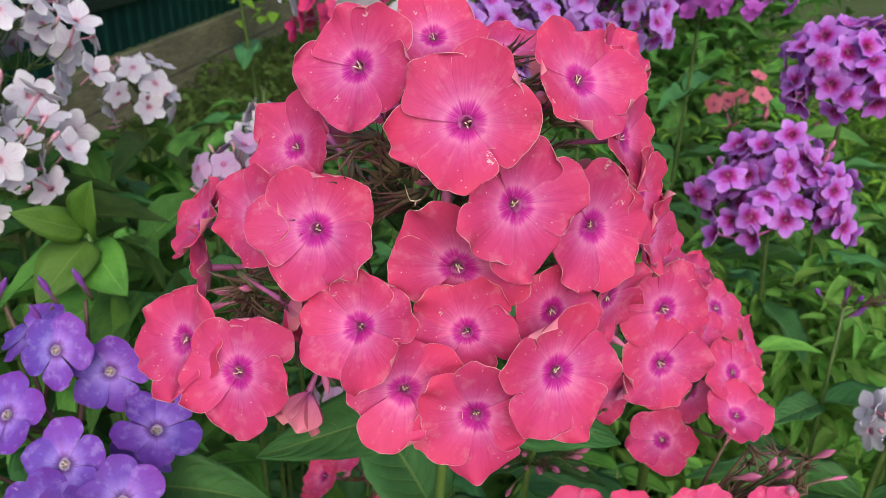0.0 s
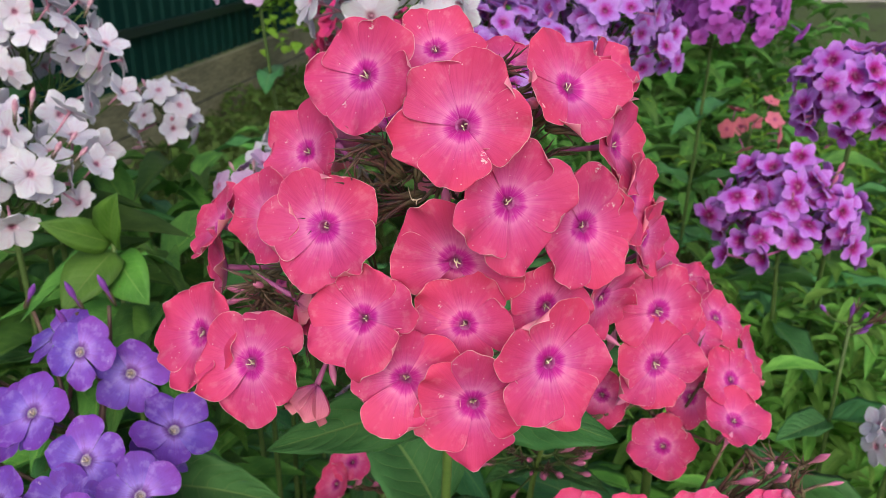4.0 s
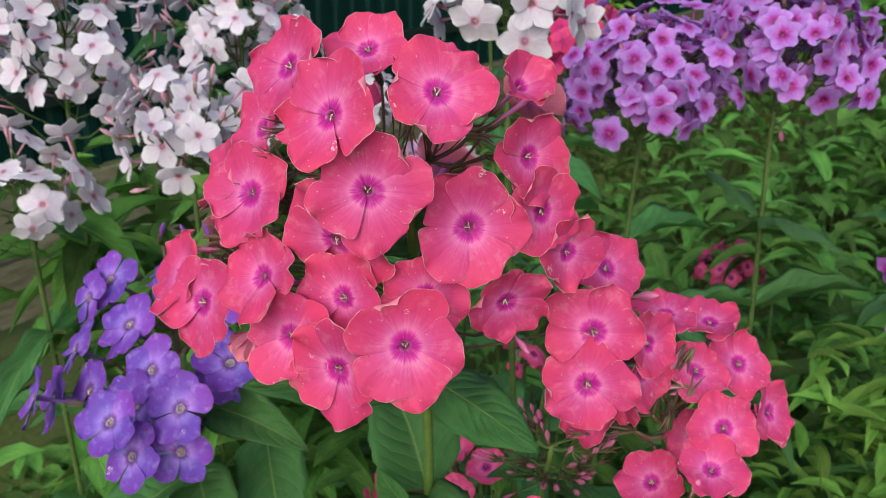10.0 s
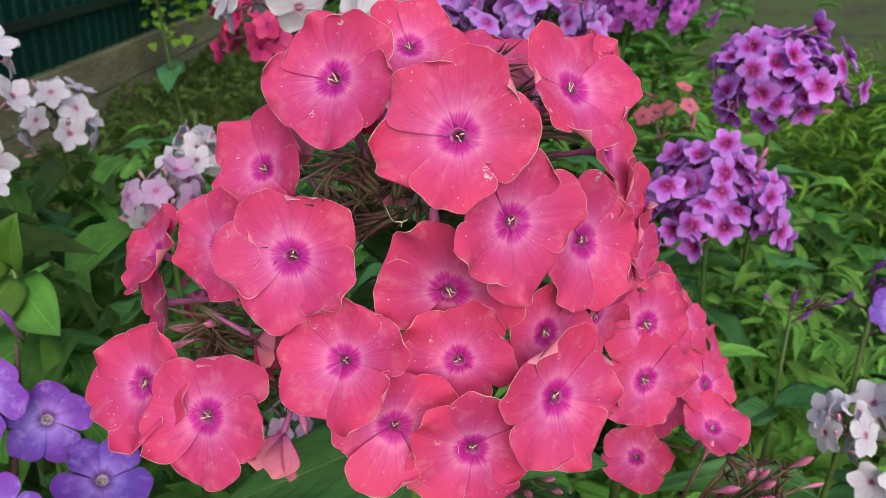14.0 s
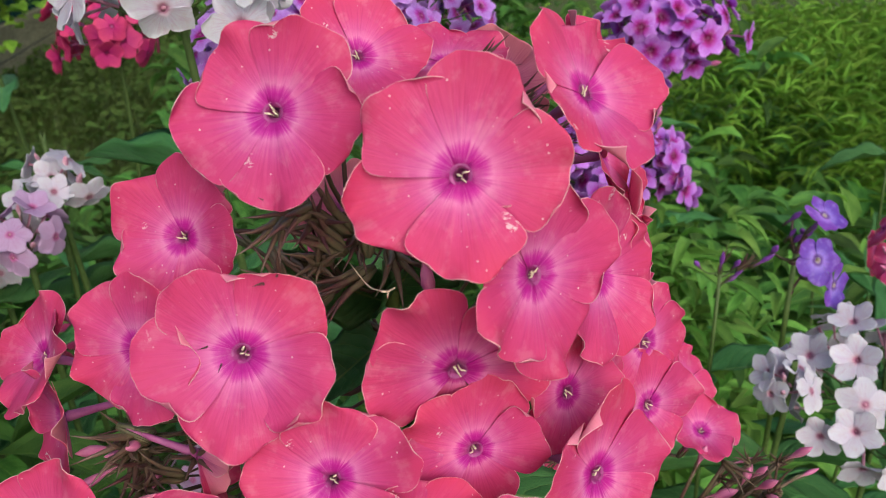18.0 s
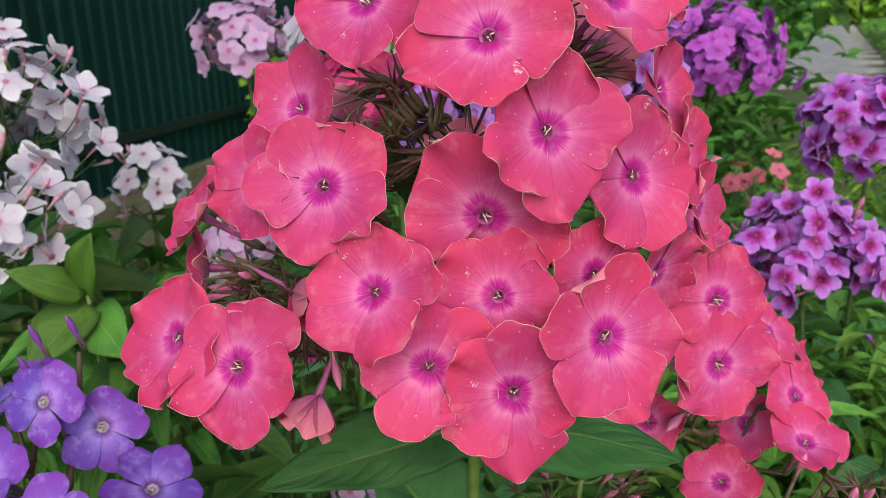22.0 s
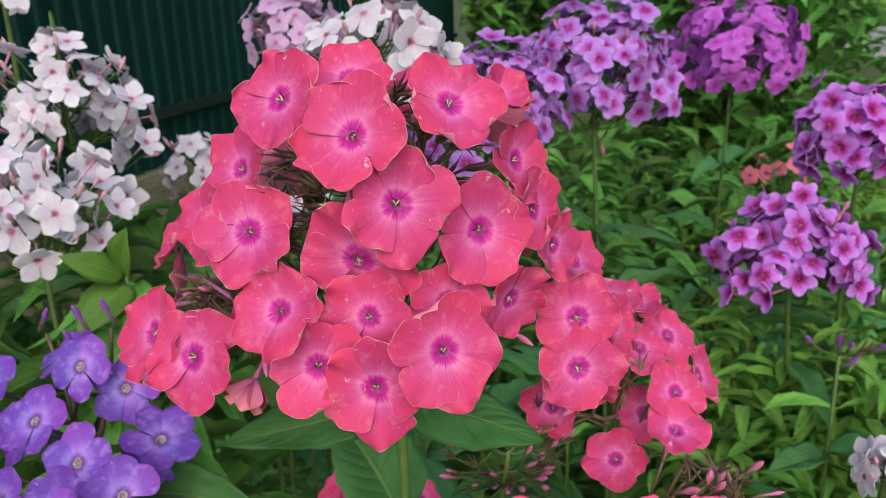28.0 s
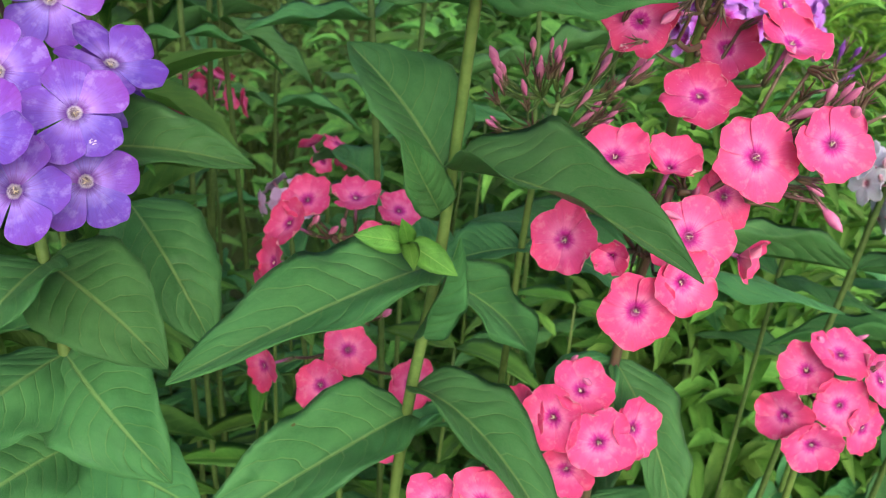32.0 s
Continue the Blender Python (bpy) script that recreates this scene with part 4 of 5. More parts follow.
# ---- the coral phlox in front ----
def coral_plant():
    plant = thing("coral_phlox", (-0.03, 0.37, 0), "tall coral-pink phlox with magenta eyes in full bloom", "flower", "coral phlox stems")
    stem(plant, [(-0.03, 0.37, 0), (-0.03, 0.345, 0.4), (-0.020, 0.323, 0.69), (-0.006, 0.322, 0.81), (-0.002, 0.318, 0.866), (0.001, 0.305, 0.94), (0.004, 0.285, 1.0), (0.004, 0.28, 1.045)], 0.0034, 0.0020)
    F = lambda *a, **k: ends.append(floret(plant, "coral", *a, **k))
    ends = []
    F((-0.0239, 0.2385, 1.1012), -24, 27, 40, 0.0192, ((-1, 0.91, 16), (3, 1.02, 17), (4, 0.97, 13), (-2, 1.00, 14), (-5, 1.05, 11)))
    F((0.0064, 0.2148, 1.0911), -16, 25, 44, 0.0203, ((-1, 1.00, 14), (5, 1.06, 13), (9, 0.98, 12), (-9, 0.97, 21), (-2, 1.02, 7)))
    F((0.0372, 0.2281, 1.0993), 34, 37, 28, 0.0184, ((-5, 1.02, 15), (-8, 0.94, 10), (6, 1.05, 20), (6, 0.98, 14), (1, 0.91, 15)))
    F((-0.0381, 0.2308, 1.0540), -15, 23, 26, 0.0202, ((1, 0.96, 14), (1, 0.96, 13), (-3, 1.06, 16), (-2, 1.03, 13), (2, 1.06, 17)))
    F((0.0194, 0.2140, 1.0683), 24, 11, 49, 0.0199, ((-6, 0.92, 13), (3, 0.99, 18), (6, 1.07, 12), (-3, 1.06, 7), (0, 1.00, 21)))
    F((0.0458, 0.2384, 1.0519), 32, 17, 54, 0.0201, ((-14, 0.98, 14), (5, 1.02, 20), (2, 1.02, 12), (1, 1.04, 17), (6, 1.04, 15)))
    F((0.0044, 0.2189, 1.0471), -4, -12, 24, 0.0202, ((8, 1.13, 4), (0, 1.00, 3), (11, 1.08, 5), (-14, 0.86, -9), (-5, 1.00, 10)))
    F((-0.0246, 0.2165, 1.0281), -20, 26, 74, 0.0189, ((-3, 0.95, 18), (-2, 0.92, 23), (13, 1.02, 16), (-3, 1.07, 26), (-5, 1.01, 19)))
    F((0.0073, 0.2188, 1.0253), -1, 6, 47, 0.0174, ((8, 1.04, 11), (3, 1.01, 7), (12, 0.93, 15), (-5, 0.86, 4), (-19, 0.98, 12)))
    F((0.0338, 0.2129, 1.0149), 24, 11, 60, 0.0207, ((-5, 1.00, 15), (1, 1.07, 15), (-7, 0.99, 15), (-3, 1.06, 15), (14, 0.99, 17)))
    F((0.0101, 0.2090, 1.0023), 0, -3, 51, 0.0199, ((10, 1.00, 15), (4, 1.06, 14), (-9, 0.84, 17), (-7, 1.14, 10), (2, 1.00, 17)))
    F((-0.0118, 0.2129, 1.0085), 4, 11, 84, 0.0190, ((7, 0.95, 3), (-7, 0.96, 20), (-5, 1.02, 14), (0, 1.00, 10), (4, 1.04, 27)))
    F((-0.0670, 0.2318, 1.0025), -13, 15, 35, 0.0206, ((-6, 0.93, 6), (6, 1.09, 5), (6, 0.92, 10), (-4, 1.07, 3), (-1, 1.02, 12)))
    F((-0.003, 0.258, 1.106), 10, 44, 30, 0.0168, cup=8)
    F((-0.046, 0.252, 1.073), -28, 20, 46, 0.0172, cup=12)
    F((0.034, 0.229, 1.027), 22, 8, 50, 0.0178)
    F((-0.059, 0.243, 1.053), -36, 18, 54, 0.0182)
    F((-0.0875, 0.2450, 1.0072), -35, 25, 59, 0.0197, ((11, 0.94, 13), (2, 0.97, 15), (0, 1.00, 10), (-7, 1.04, 18), (-6, 1.05, 16)))
    F((-0.086, 0.277, 1.037), -64, 36, 20, 0.0185, cup=10)
    F((-0.085, 0.275, 1.020), -68, 8, 10, 0.0180, cup=12)
    F((-0.0535, 0.246, 1.021), 70, -25, 10, 0.0150, cup=42)
    F((0.020, 0.266, 1.100), -15, 76, 10, 0.0165, cup=4)
    F((0.052, 0.266, 1.096), 60, 40, 10, 0.0150, cup=35)
    F((0.073, 0.270, 1.036), 56, 4, 30, 0.0165, cup=10)
    F((-0.020, 0.285, 1.075), -40, 62, 10, 0.0165, cup=20)
    F((-0.046, 0.240, 0.990), -40, -55, 30, 0.0150, cup=45)
    F((0.058, 0.262, 1.073), 58, 14, 30, 0.0182, cup=12)
    F((0.065, 0.260, 1.054), 58, 8, 12, 0.0178, cup=8)
    F((0.056, 0.252, 1.020), 48, -14, 22, 0.0180, cup=8)
    F((0.045, 0.300, 1.085), 150, 25, 5, 0.0180)
    F((-0.045, 0.310, 1.060), -140, 25, 5, 0.0180)
    F((0.00, 0.325, 1.045), 178, 15, 5, 0.0180)
    F((0.055, 0.305, 1.035), 120, 5, 5, 0.0180)
    rng, husks = random.Random(5), []
    for p, way, s in (((-0.0755, 0.2485, 1.0185), (-0.7, -0.6, 0.1), 0.0072), ((-0.0695, 0.2560, 1.0180), (-0.6, -0.5, 0.4), 0.0070), ((-0.0765, 0.262, 1.0165), (-0.9, -0.2, 0.2), 0.0062), ((-0.063, 0.252, 1.013), (-0.3, -0.8, 0.0), 0.0060), ((-0.066, 0.250, 1.024), (-0.3, -0.7, 0.4), 0.0055), ((0.0276, 0.2265, 1.0950), (-0.2, -0.8, 0.3), 0.0075), ((0.0954, 0.322, 1.0000), (0.8, -0.2, 0.3), 0.0090),
                      ((0.001, 0.2255, 1.068), (0.0, -0.4, -0.9), 0.0065), ((-0.040, 0.236, 1.0), (0.2, -0.6, -0.6), 0.008), ((0.06, 0.26, 1.0), (0.7, -0.5, -0.3), 0.0075)):
        part("bud", rng.choice(BUDS["coral"]), plant, aim(p, way, s))
        ends.append(Vector(p) - Vector(way).normalized() * s)
    for c, way, k in (((-0.022, 0.240, 1.073), (-0.3, -0.9, 0.5), 12), ((0.024, 0.241, 1.087), (0.5, -0.9, 0.4), 10), ((-0.064, 0.250, 1.020), (-0.3, -0.8, 0.3), 14), ((-0.014, 0.243, 1.065), (0.1, -0.9, 0.3), 10),
                      ((-0.028, 0.243, 1.052), (-0.3, -0.8, -0.1), 9), ((0.036, 0.254, 1.078), (0.4, -0.7, 0.4), 5), ((-0.042, 0.252, 0.997), (0.1, -0.7, -0.4), 5)):
        for i in range(k * 2 // 3 + 1):
            w = Vector(way) + Vector((rng.gauss(0, 0.4), rng.gauss(0, 0.4), rng.gauss(0, 0.4)))
            p = Vector(c) + Vector((rng.gauss(0, 0.006), rng.gauss(0, 0.004), rng.gauss(0, 0.006)))
            part("calyx", EMPTY_CALYX, plant, aim(p, w, rng.uniform(0.0085, 0.0125), rng.uniform(0, 6)))
            husks.append(p - w.normalized() * 0.004)
    branches(plant, ((0.002, 0.30, 0.955), (0.004, 0.275, 1.06)), ends, 0.0006)
    branches(plant, ((0.002, 0.30, 0.955), (0.004, 0.275, 1.06)), husks, 0.0003)
    L = lambda *a, **k: leaf(plant, *a, **k)
    L((0.003, 0.285, 1.030), (0.012, 0.256, 1.066), 0.022, 3, (0.2, -0.9, 0.3))
    L((0.003, 0.285, 1.030), (-0.026, 0.258, 1.062), 0.018, 0, (-0.2, -0.9, 0.3))
    L((0.003, 0.290, 1.015), (-0.030, 0.252, 1.022), 0.016, 1, (-0.2, -0.7, 0.7))
    L((0.001, 0.305, 0.945), (-0.070, 0.255, 0.951), 0.030, 0, (0, -0.75, 0.65))
    L((0.001, 0.305, 0.945), (0.066, 0.260, 0.955), 0.030, 4, (0, -0.7, 0.7))
    L((-0.005, 0.322, 0.864), (-0.046, 0.352, 0.912), 0.050, 3, (0.15, -0.45, 0.9))
    L((-0.002, 0.316, 0.866), (0.067, 0.220, 0.877), 0.034, 1, (0.1, -0.55, 0.8))
    L((-0.008, 0.321, 0.818), (-0.101, 0.215, 0.837), 0.040, 0, (-0.1, -0.5, 0.85))
    L((-0.008, 0.325, 0.812), (0.077, 0.36, 0.735), 0.036, 2, (0, -0.5, 0.8))
    L((-0.013, 0.322, 0.751), (0.043, 0.225, 0.755), 0.036, 5, (0.2, -0.4, 0.9))
    L((-0.015, 0.322, 0.735), (-0.110, 0.245, 0.738), 0.044, 1, (-0.1, -0.5, 0.9))
    L((-0.018, 0.322, 0.66), (0.06, 0.25, 0.62), 0.04, 3)
    L((-0.018, 0.322, 0.66), (-0.09, 0.28, 0.61), 0.04, 2)
    L((-0.03, 0.34, 0.5), (-0.10, 0.30, 0.46), 0.04, 1)
    L((-0.03, 0.34, 0.5), (0.04, 0.33, 0.46), 0.04, 4)
    for tip, w in (((-0.043, 0.295, 0.845), 0.012), ((-0.002, 0.285, 0.832), 0.013), ((-0.024, 0.290, 0.853), 0.008), ((-0.020, 0.280, 0.838), 0.008)):
        L((-0.021, 0.302, 0.838), tip, w, 0, (0, -0.8, 0.5), young=True)
    stem(plant, [(-0.006, 0.321, 0.825), (-0.018, 0.306, 0.832), (-0.021, 0.302, 0.838)], 0.0016, 0.0012, None, 6, "side_shoot")
    L((-0.006, 0.318, 0.845), (-0.024, 0.30, 0.885), 0.020, 0, (0.2, -0.9, 0.2), young=False)
    L((-0.014, 0.322, 0.78), (0.002, 0.30, 0.84), 0.018, 3, (0.4, -0.9, 0.2))
    style = Joined()
    at = Vector((-0.0079, 0.2226, 1.0660))
    for arm in ((0.0016, -0.0002, 0.0007), (-0.0015, -0.0004, 0.0004), (-0.0002, 0.0002, -0.0017)):
        v, f = tube_data([at, at + Vector(arm) * 0.6, at + Vector(arm)], [0.00024, 0.00020, 0.00010], 5)
        style.add(v, f)
    v, f = tube_data(bend([(-0.012, 0.243, 1.064), (-0.010, 0.232, 1.063), at], 4), [0.00016] * 9, 5)
    style.add(v, f)
    part("spent_style", style.mesh("spent_style", [M_STAMEN]), plant, label="dry cream style left by a fallen floret")
    return plant


coral_plant()


def side_plant():
    """The shorter coral stem beside it."""
    plant = thing("coral_phlox", (0.12, 0.40, 0), "shorter coral-pink phlox stem with an open, looser head", "flower", "coral phlox stems")
    stem(plant, [(0.12, 0.40, 0), (0.115, 0.39, 0.5), (0.112, 0.37, 0.84), (0.112, 0.352, 0.94)], 0.0042, 0.002)
    ends = []
    F = lambda *a, **k: ends.append(floret(plant, "coral", *a, **k))
    F((0.0846, 0.2797, 1.0002), 20, 13, 43, 0.0193, ((-3, 1.09, 9), (0, 1.03, 6), (10, 1.03, 3), (8, 0.96, -5), (-16, 0.96, 5)))
    F((0.0849, 0.2766, 0.9780), 11, 8, 63, 0.0194, ((16, 0.96, 16), (0, 1.00, 6), (-3, 1.05, 7), (-14, 1.00, 7), (1, 1.01, 7)))
    F((0.121, 0.350, 0.954), 32, 50, 27, 0.0170)
    F((0.139, 0.372, 0.951), 40, 44, 29, 0.0188)
    F((0.083, 0.300, 1.019), 50, 40, 20, 0.0180, cup=10)
    F((0.106, 0.335, 0.987), 10, 72, 20, 0.0168, cup=10)
    F((0.123, 0.380, 0.966), 0, 75, 10, 0.0175, cup=15)
    F((0.138, 0.335, 0.936), 30, 35, 14, 0.0178)
    F((0.136, 0.318, 0.923), 15, 62, 40, 0.0176, cup=8)
    F((0.156, 0.372, 0.928), 60, 25, 30, 0.0178, cup=8)
    F((0.100, 0.315, 0.967), 60, 10, 30, 0.0175, cup=10)
    F((0.102, 0.308, 0.985), 62, 20, 12, 0.0165, cup=14)
    F((0.094, 0.305, 0.958), -20, -25, 30, 0.0150, cup=15)
    F((0.110, 0.338, 0.8945), -24, 52, 58, 0.0186)
    F((0.126, 0.356, 0.913), -10, 35, 20, 0.0172, cup=6)
    F((0.076, 0.335, 0.927), -20, 20, 10, 0.0172, cup=10)
    rng = random.Random(8)
    for c, way, k in (((0.108, 0.338, 0.945), (-0.1, -0.6, -0.3), 9), ((0.085, 0.328, 0.948), (-0.6, -0.6, -0.1), 8)):
        for i in range(k):
            w = Vector(way) + Vector((rng.gauss(0, 0.5), rng.gauss(0, 0.4), rng.gauss(0, 0.5)))
            p = Vector(c) + Vector((rng.gauss(0, 0.012), rng.gauss(0, 0.006), rng.gauss(0, 0.010)))
            part("bud" if i % 2 else "calyx", rng.choice(BUDS["coral"]) if i % 2 else EMPTY_CALYX, plant, aim(p, w, rng.uniform(0.006, 0.010), rng.uniform(0, 6)))
            ends.append(p - w.normalized() * 0.006)
    branches(plant, ((0.112, 0.355, 0.90), (0.108, 0.335, 0.96)), ends, 0.0008)
    rg = random.Random(3)
    leaf_pairs(plant, [Vector((0.12, 0.40, 0.3 + 0.06 * i)) for i in range(9)], 0, 1, 7, 0.11, 0.032, rg)


side_plant()


def low_plant():
    """The coral head that hangs lowest, below the shorter stem."""
    plant = thing("coral_phlox", (0.10, 0.36, 0), "low coral-pink phlox head with pink buds", "flower", "coral phlox stems")
    stem(plant, [(0.10, 0.36, 0), (0.09, 0.345, 0.45), (0.088, 0.33, 0.74), (0.095, 0.315, 0.86)], 0.004, 0.002, M_STEM_DARK)
    ends = []
    F = lambda *a, **k: ends.append(floret(plant, "pink", *a, **k))
    F((0.118, 0.2925, 0.882), -2, 34, 42, 0.0192)
    F((0.146, 0.2875, 0.890), 0, 28, 32, 0.0180)
    F((0.043, 0.2905, 0.8455), -38, 16, 66, 0.0165)
    F((0.070, 0.270, 0.8235), -10, 4, 33, 0.0180)
    F((0.093, 0.285, 0.850), -8, 28, 44, 0.0192)
    F((0.087, 0.271, 0.8365), 10, 18, 25, 0.0162, cup=6)
    F((0.062, 0.300, 0.878), -25, 62, 30, 0.0170, cup=10)
    F((0.117, 0.310, 0.858), 15, 20, 10, 0.0170)
    F((0.122, 0.296, 0.836), 45, -5, 10, 0.0140, cup=40)
    F((0.062, 0.284, 0.842), -30, 10, 20, 0.0110, cup=35)
    F((0.088, 0.305, 0.872), 0, 65, 20, 0.0165, cup=25)
    rng = random.Random(9)
    for c, way, k in (((0.080, 0.308, 0.862), (-0.3, -0.5, 0.5), 8), ((0.145, 0.305, 0.866), (0.5, -0.6, 0.0), 9), ((0.152, 0.303, 0.903), (0.3, -0.4, 0.8), 11), ((0.166, 0.303, 0.898), (0.6, -0.5, 0.5), 9), ((0.074, 0.298, 0.846), (-0.2, -0.9, 0.2), 9), ((0.136, 0.303, 0.899), (-0.1, -0.5, 0.8), 7)):
        for i in range(k):
            w = Vector(way) + Vector((rng.gauss(0, 0.5), rng.gauss(0, 0.4), rng.gauss(0, 0.5)))
            p = Vector(c) + Vector((rng.gauss(0, 0.012), rng.gauss(0, 0.006), rng.gauss(0, 0.010)))
            part("bud" if i % 2 else "calyx", rng.choice(BUDS["coral"]) if i % 2 else EMPTY_CALYX, plant, aim(p, w, rng.uniform(0.006, 0.011), rng.uniform(0, 6)))
            ends.append(p - w.normalized() * 0.006)
    branches(plant, ((0.092, 0.318, 0.82), (0.096, 0.308, 0.862)), ends, 0.0008)
    leaf(plant, (0.089, 0.332, 0.76), (0.12, 0.27, 0.70), 0.036, 2)
    leaf(plant, (0.089, 0.332, 0.76), (0.04, 0.31, 0.71), 0.036, 1)
    leaf(plant, (0.089, 0.338, 0.66), (0.02, 0.29, 0.68), 0.036, 4)
    leaf(plant, (0.089, 0.338, 0.66), (0.16, 0.28, 0.66), 0.036, 0)
    leaf(plant, (0.09, 0.345, 0.55), (0.17, 0.32, 0.52), 0.038, 3)
    leaf(plant, (0.09, 0.345, 0.55), (0.05, 0.25, 0.54), 0.038, 5)


low_plant()


def bud_cluster():
    """A side branch with buds, not yet open."""
    plant = thing("coral_phlox", (0.05, 0.42, 0), "coral phlox stem with closed pink buds", "flower", "coral phlox stems")
    stem(plant, [(0.05, 0.42, 0), (0.045, 0.40, 0.5), (0.045, 0.375, 0.80), (0.052, 0.362, 0.885)], 0.0030, 0.0014)
    rng, ends = random.Random(4), []
    for c, k in (((0.021, 0.352, 0.898), 9), ((0.044, 0.352, 0.904), 14), ((0.070, 0.354, 0.879), 14), ((0.047, 0.352, 0.866), 10), ((0.077, 0.356, 0.900), 12), ((0.020, 0.352, 0.876), 7)):
        for i in range(k):
            p = Vector(c) + Vector((rng.gauss(0, 0.006), rng.gauss(0, 0.005), rng.gauss(0, 0.006)))
            w = (p - Vector((0.050, 0.372, 0.862))).normalized() + Vector((0, -0.2, 0.3))
            part("bud" if i % 3 else "calyx", rng.choice(BUDS["coral"]) if i % 3 else EMPTY_CALYX, plant, aim(p, w, rng.uniform(0.005, 0.009), rng.uniform(0, 6)))
            ends.append(p - w.normalized() * 0.007)
    branches(plant, ((0.048, 0.370, 0.850), (0.052, 0.362, 0.885)), ends, 0.0006, M_STEM_BACK)
    leaf(plant, (0.048, 0.372, 0.855), (0.085, 0.345, 0.862), 0.016, 0)
    leaf(plant, (0.048, 0.372, 0.855), (0.02, 0.35, 0.865), 0.016, 1)
    leaf(plant, (0.047, 0.378, 0.80), (0.0, 0.36, 0.80), 0.03, 3)
    leaf(plant, (0.047, 0.378, 0.80), (0.11, 0.36, 0.79), 0.03, 2)


bud_cluster()


def small_head(label, kind, foot, neck, spots, size, seed, buds=4, name="pink_phlox", group="low pink phlox"):
    """A small loose head whose florets sit at the given places: x, y, z, az, el."""
    rng = random.Random(seed)
    plant = thing(name, (*foot, 0), label, "flower", group)
    stem(plant, [(*foot, 0), ((foot[0] + neck[0]) / 2, (foot[1] + neck[1]) / 2, neck[2] * 0.55), neck], 0.0035, 0.002)
    ends = []
    for x, y, z, az, el in spots:
        ends.append(floret(plant, kind, (x, y, z), az, el, rng.uniform(0, 72), size * rng.uniform(0.92, 1.06), None, rng.uniform(0, 10)))
    for i in range(buds):
        p = Vector(neck) + Vector((rng.gauss(0, 0.015), rng.gauss(0, 0.01), rng.uniform(0.0, 0.03)))
        part("bud", rng.choice(BUDS["violet" if kind == "violet" else "coral"]), plant, aim(p, (rng.gauss(0, .4), -0.5, 0.7), size * 0.5))
        ends.append(p)
    branches(plant, (Vector(neck) - Vector((0, 0, 0.04)), neck), ends, 0.001)
    line = [Vector(foot + (0.25,)).lerp(Vector(neck), 0.07 * i) for i in range(9)]
    leaf_pairs(plant, line, 0.2, 1, 4, 0.10, 0.032, rng)


small_head("bright pink phlox head low behind the main stem", "pink", (-0.05, 0.47), (-0.05, 0.44, 0.715),
           ((-0.060, 0.38, 0.712, -20, 25), (-0.045, 0.40, 0.722, 0, 35), (-0.045, 0.372, 0.690, -5, 10), (-0.027, 0.362, 0.692, 10, 15), (-0.009, 0.38, 0.712, 20, 20), (-0.093, 0.40, 0.712, -50, 10)), 0.0180, 31)
small_head("salmon-pink phlox head half hidden by a leaf", "pink", (-0.05, 0.50), (-0.05, 0.47, 0.765),
           ((-0.088, 0.43, 0.764, -60, 15), (-0.092, 0.42, 0.749, -70, 0), (-0.041, 0.45, 0.797, 0, 70), (-0.070, 0.46, 0.791, -30, 55), (-0.015, 0.45, 0.789, 30, 60), (-0.03, 0.43, 0.775, 10, 40), (-0.08, 0.45, 0.78, -50, 35)), 0.0175, 32)
small_head("pink phlox head close to the ground", "pink", (0.07, 0.35), (0.072, 0.32, 0.735),
           ((0.072, 0.290, 0.741, -8, 22), (0.052, 0.300, 0.748, -35, 30), (0.090, 0.296, 0.744, 30, 25), (0.066, 0.308, 0.757, 0, 60), (0.094, 0.308, 0.728, 45, 0), (0.040, 0.31, 0.742, -60, 20), (0.060, 0.294, 0.722, -15, 0)), 0.0180, 33)
small_head("pink and white striped phlox head near the path", "pink", (0.23, 0.38), (0.225, 0.355, 0.735),
           ((0.219, 0.330, 0.730, -10, 20), (0.222, 0.345, 0.752, -5, 65), (0.193, 0.335, 0.720, -50, 5), (0.242, 0.335, 0.742, 30, 40), (0.205, 0.345, 0.742, -40, 50), (0.235, 0.328, 0.716, 20, 10), (0.206, 0.325, 0.708, -20, 0)), 0.0180, 34)
small_head("pink phlox head at the foot of the bed", "pink", (0.01, 0.31), (0.01, 0.285, 0.725),
           ((0.012, 0.255, 0.738, 0, 35), (-0.006, 0.260, 0.734, -25, 25), (0.026, 0.267, 0.731, 25, 30)), 0.0170, 35, 2)


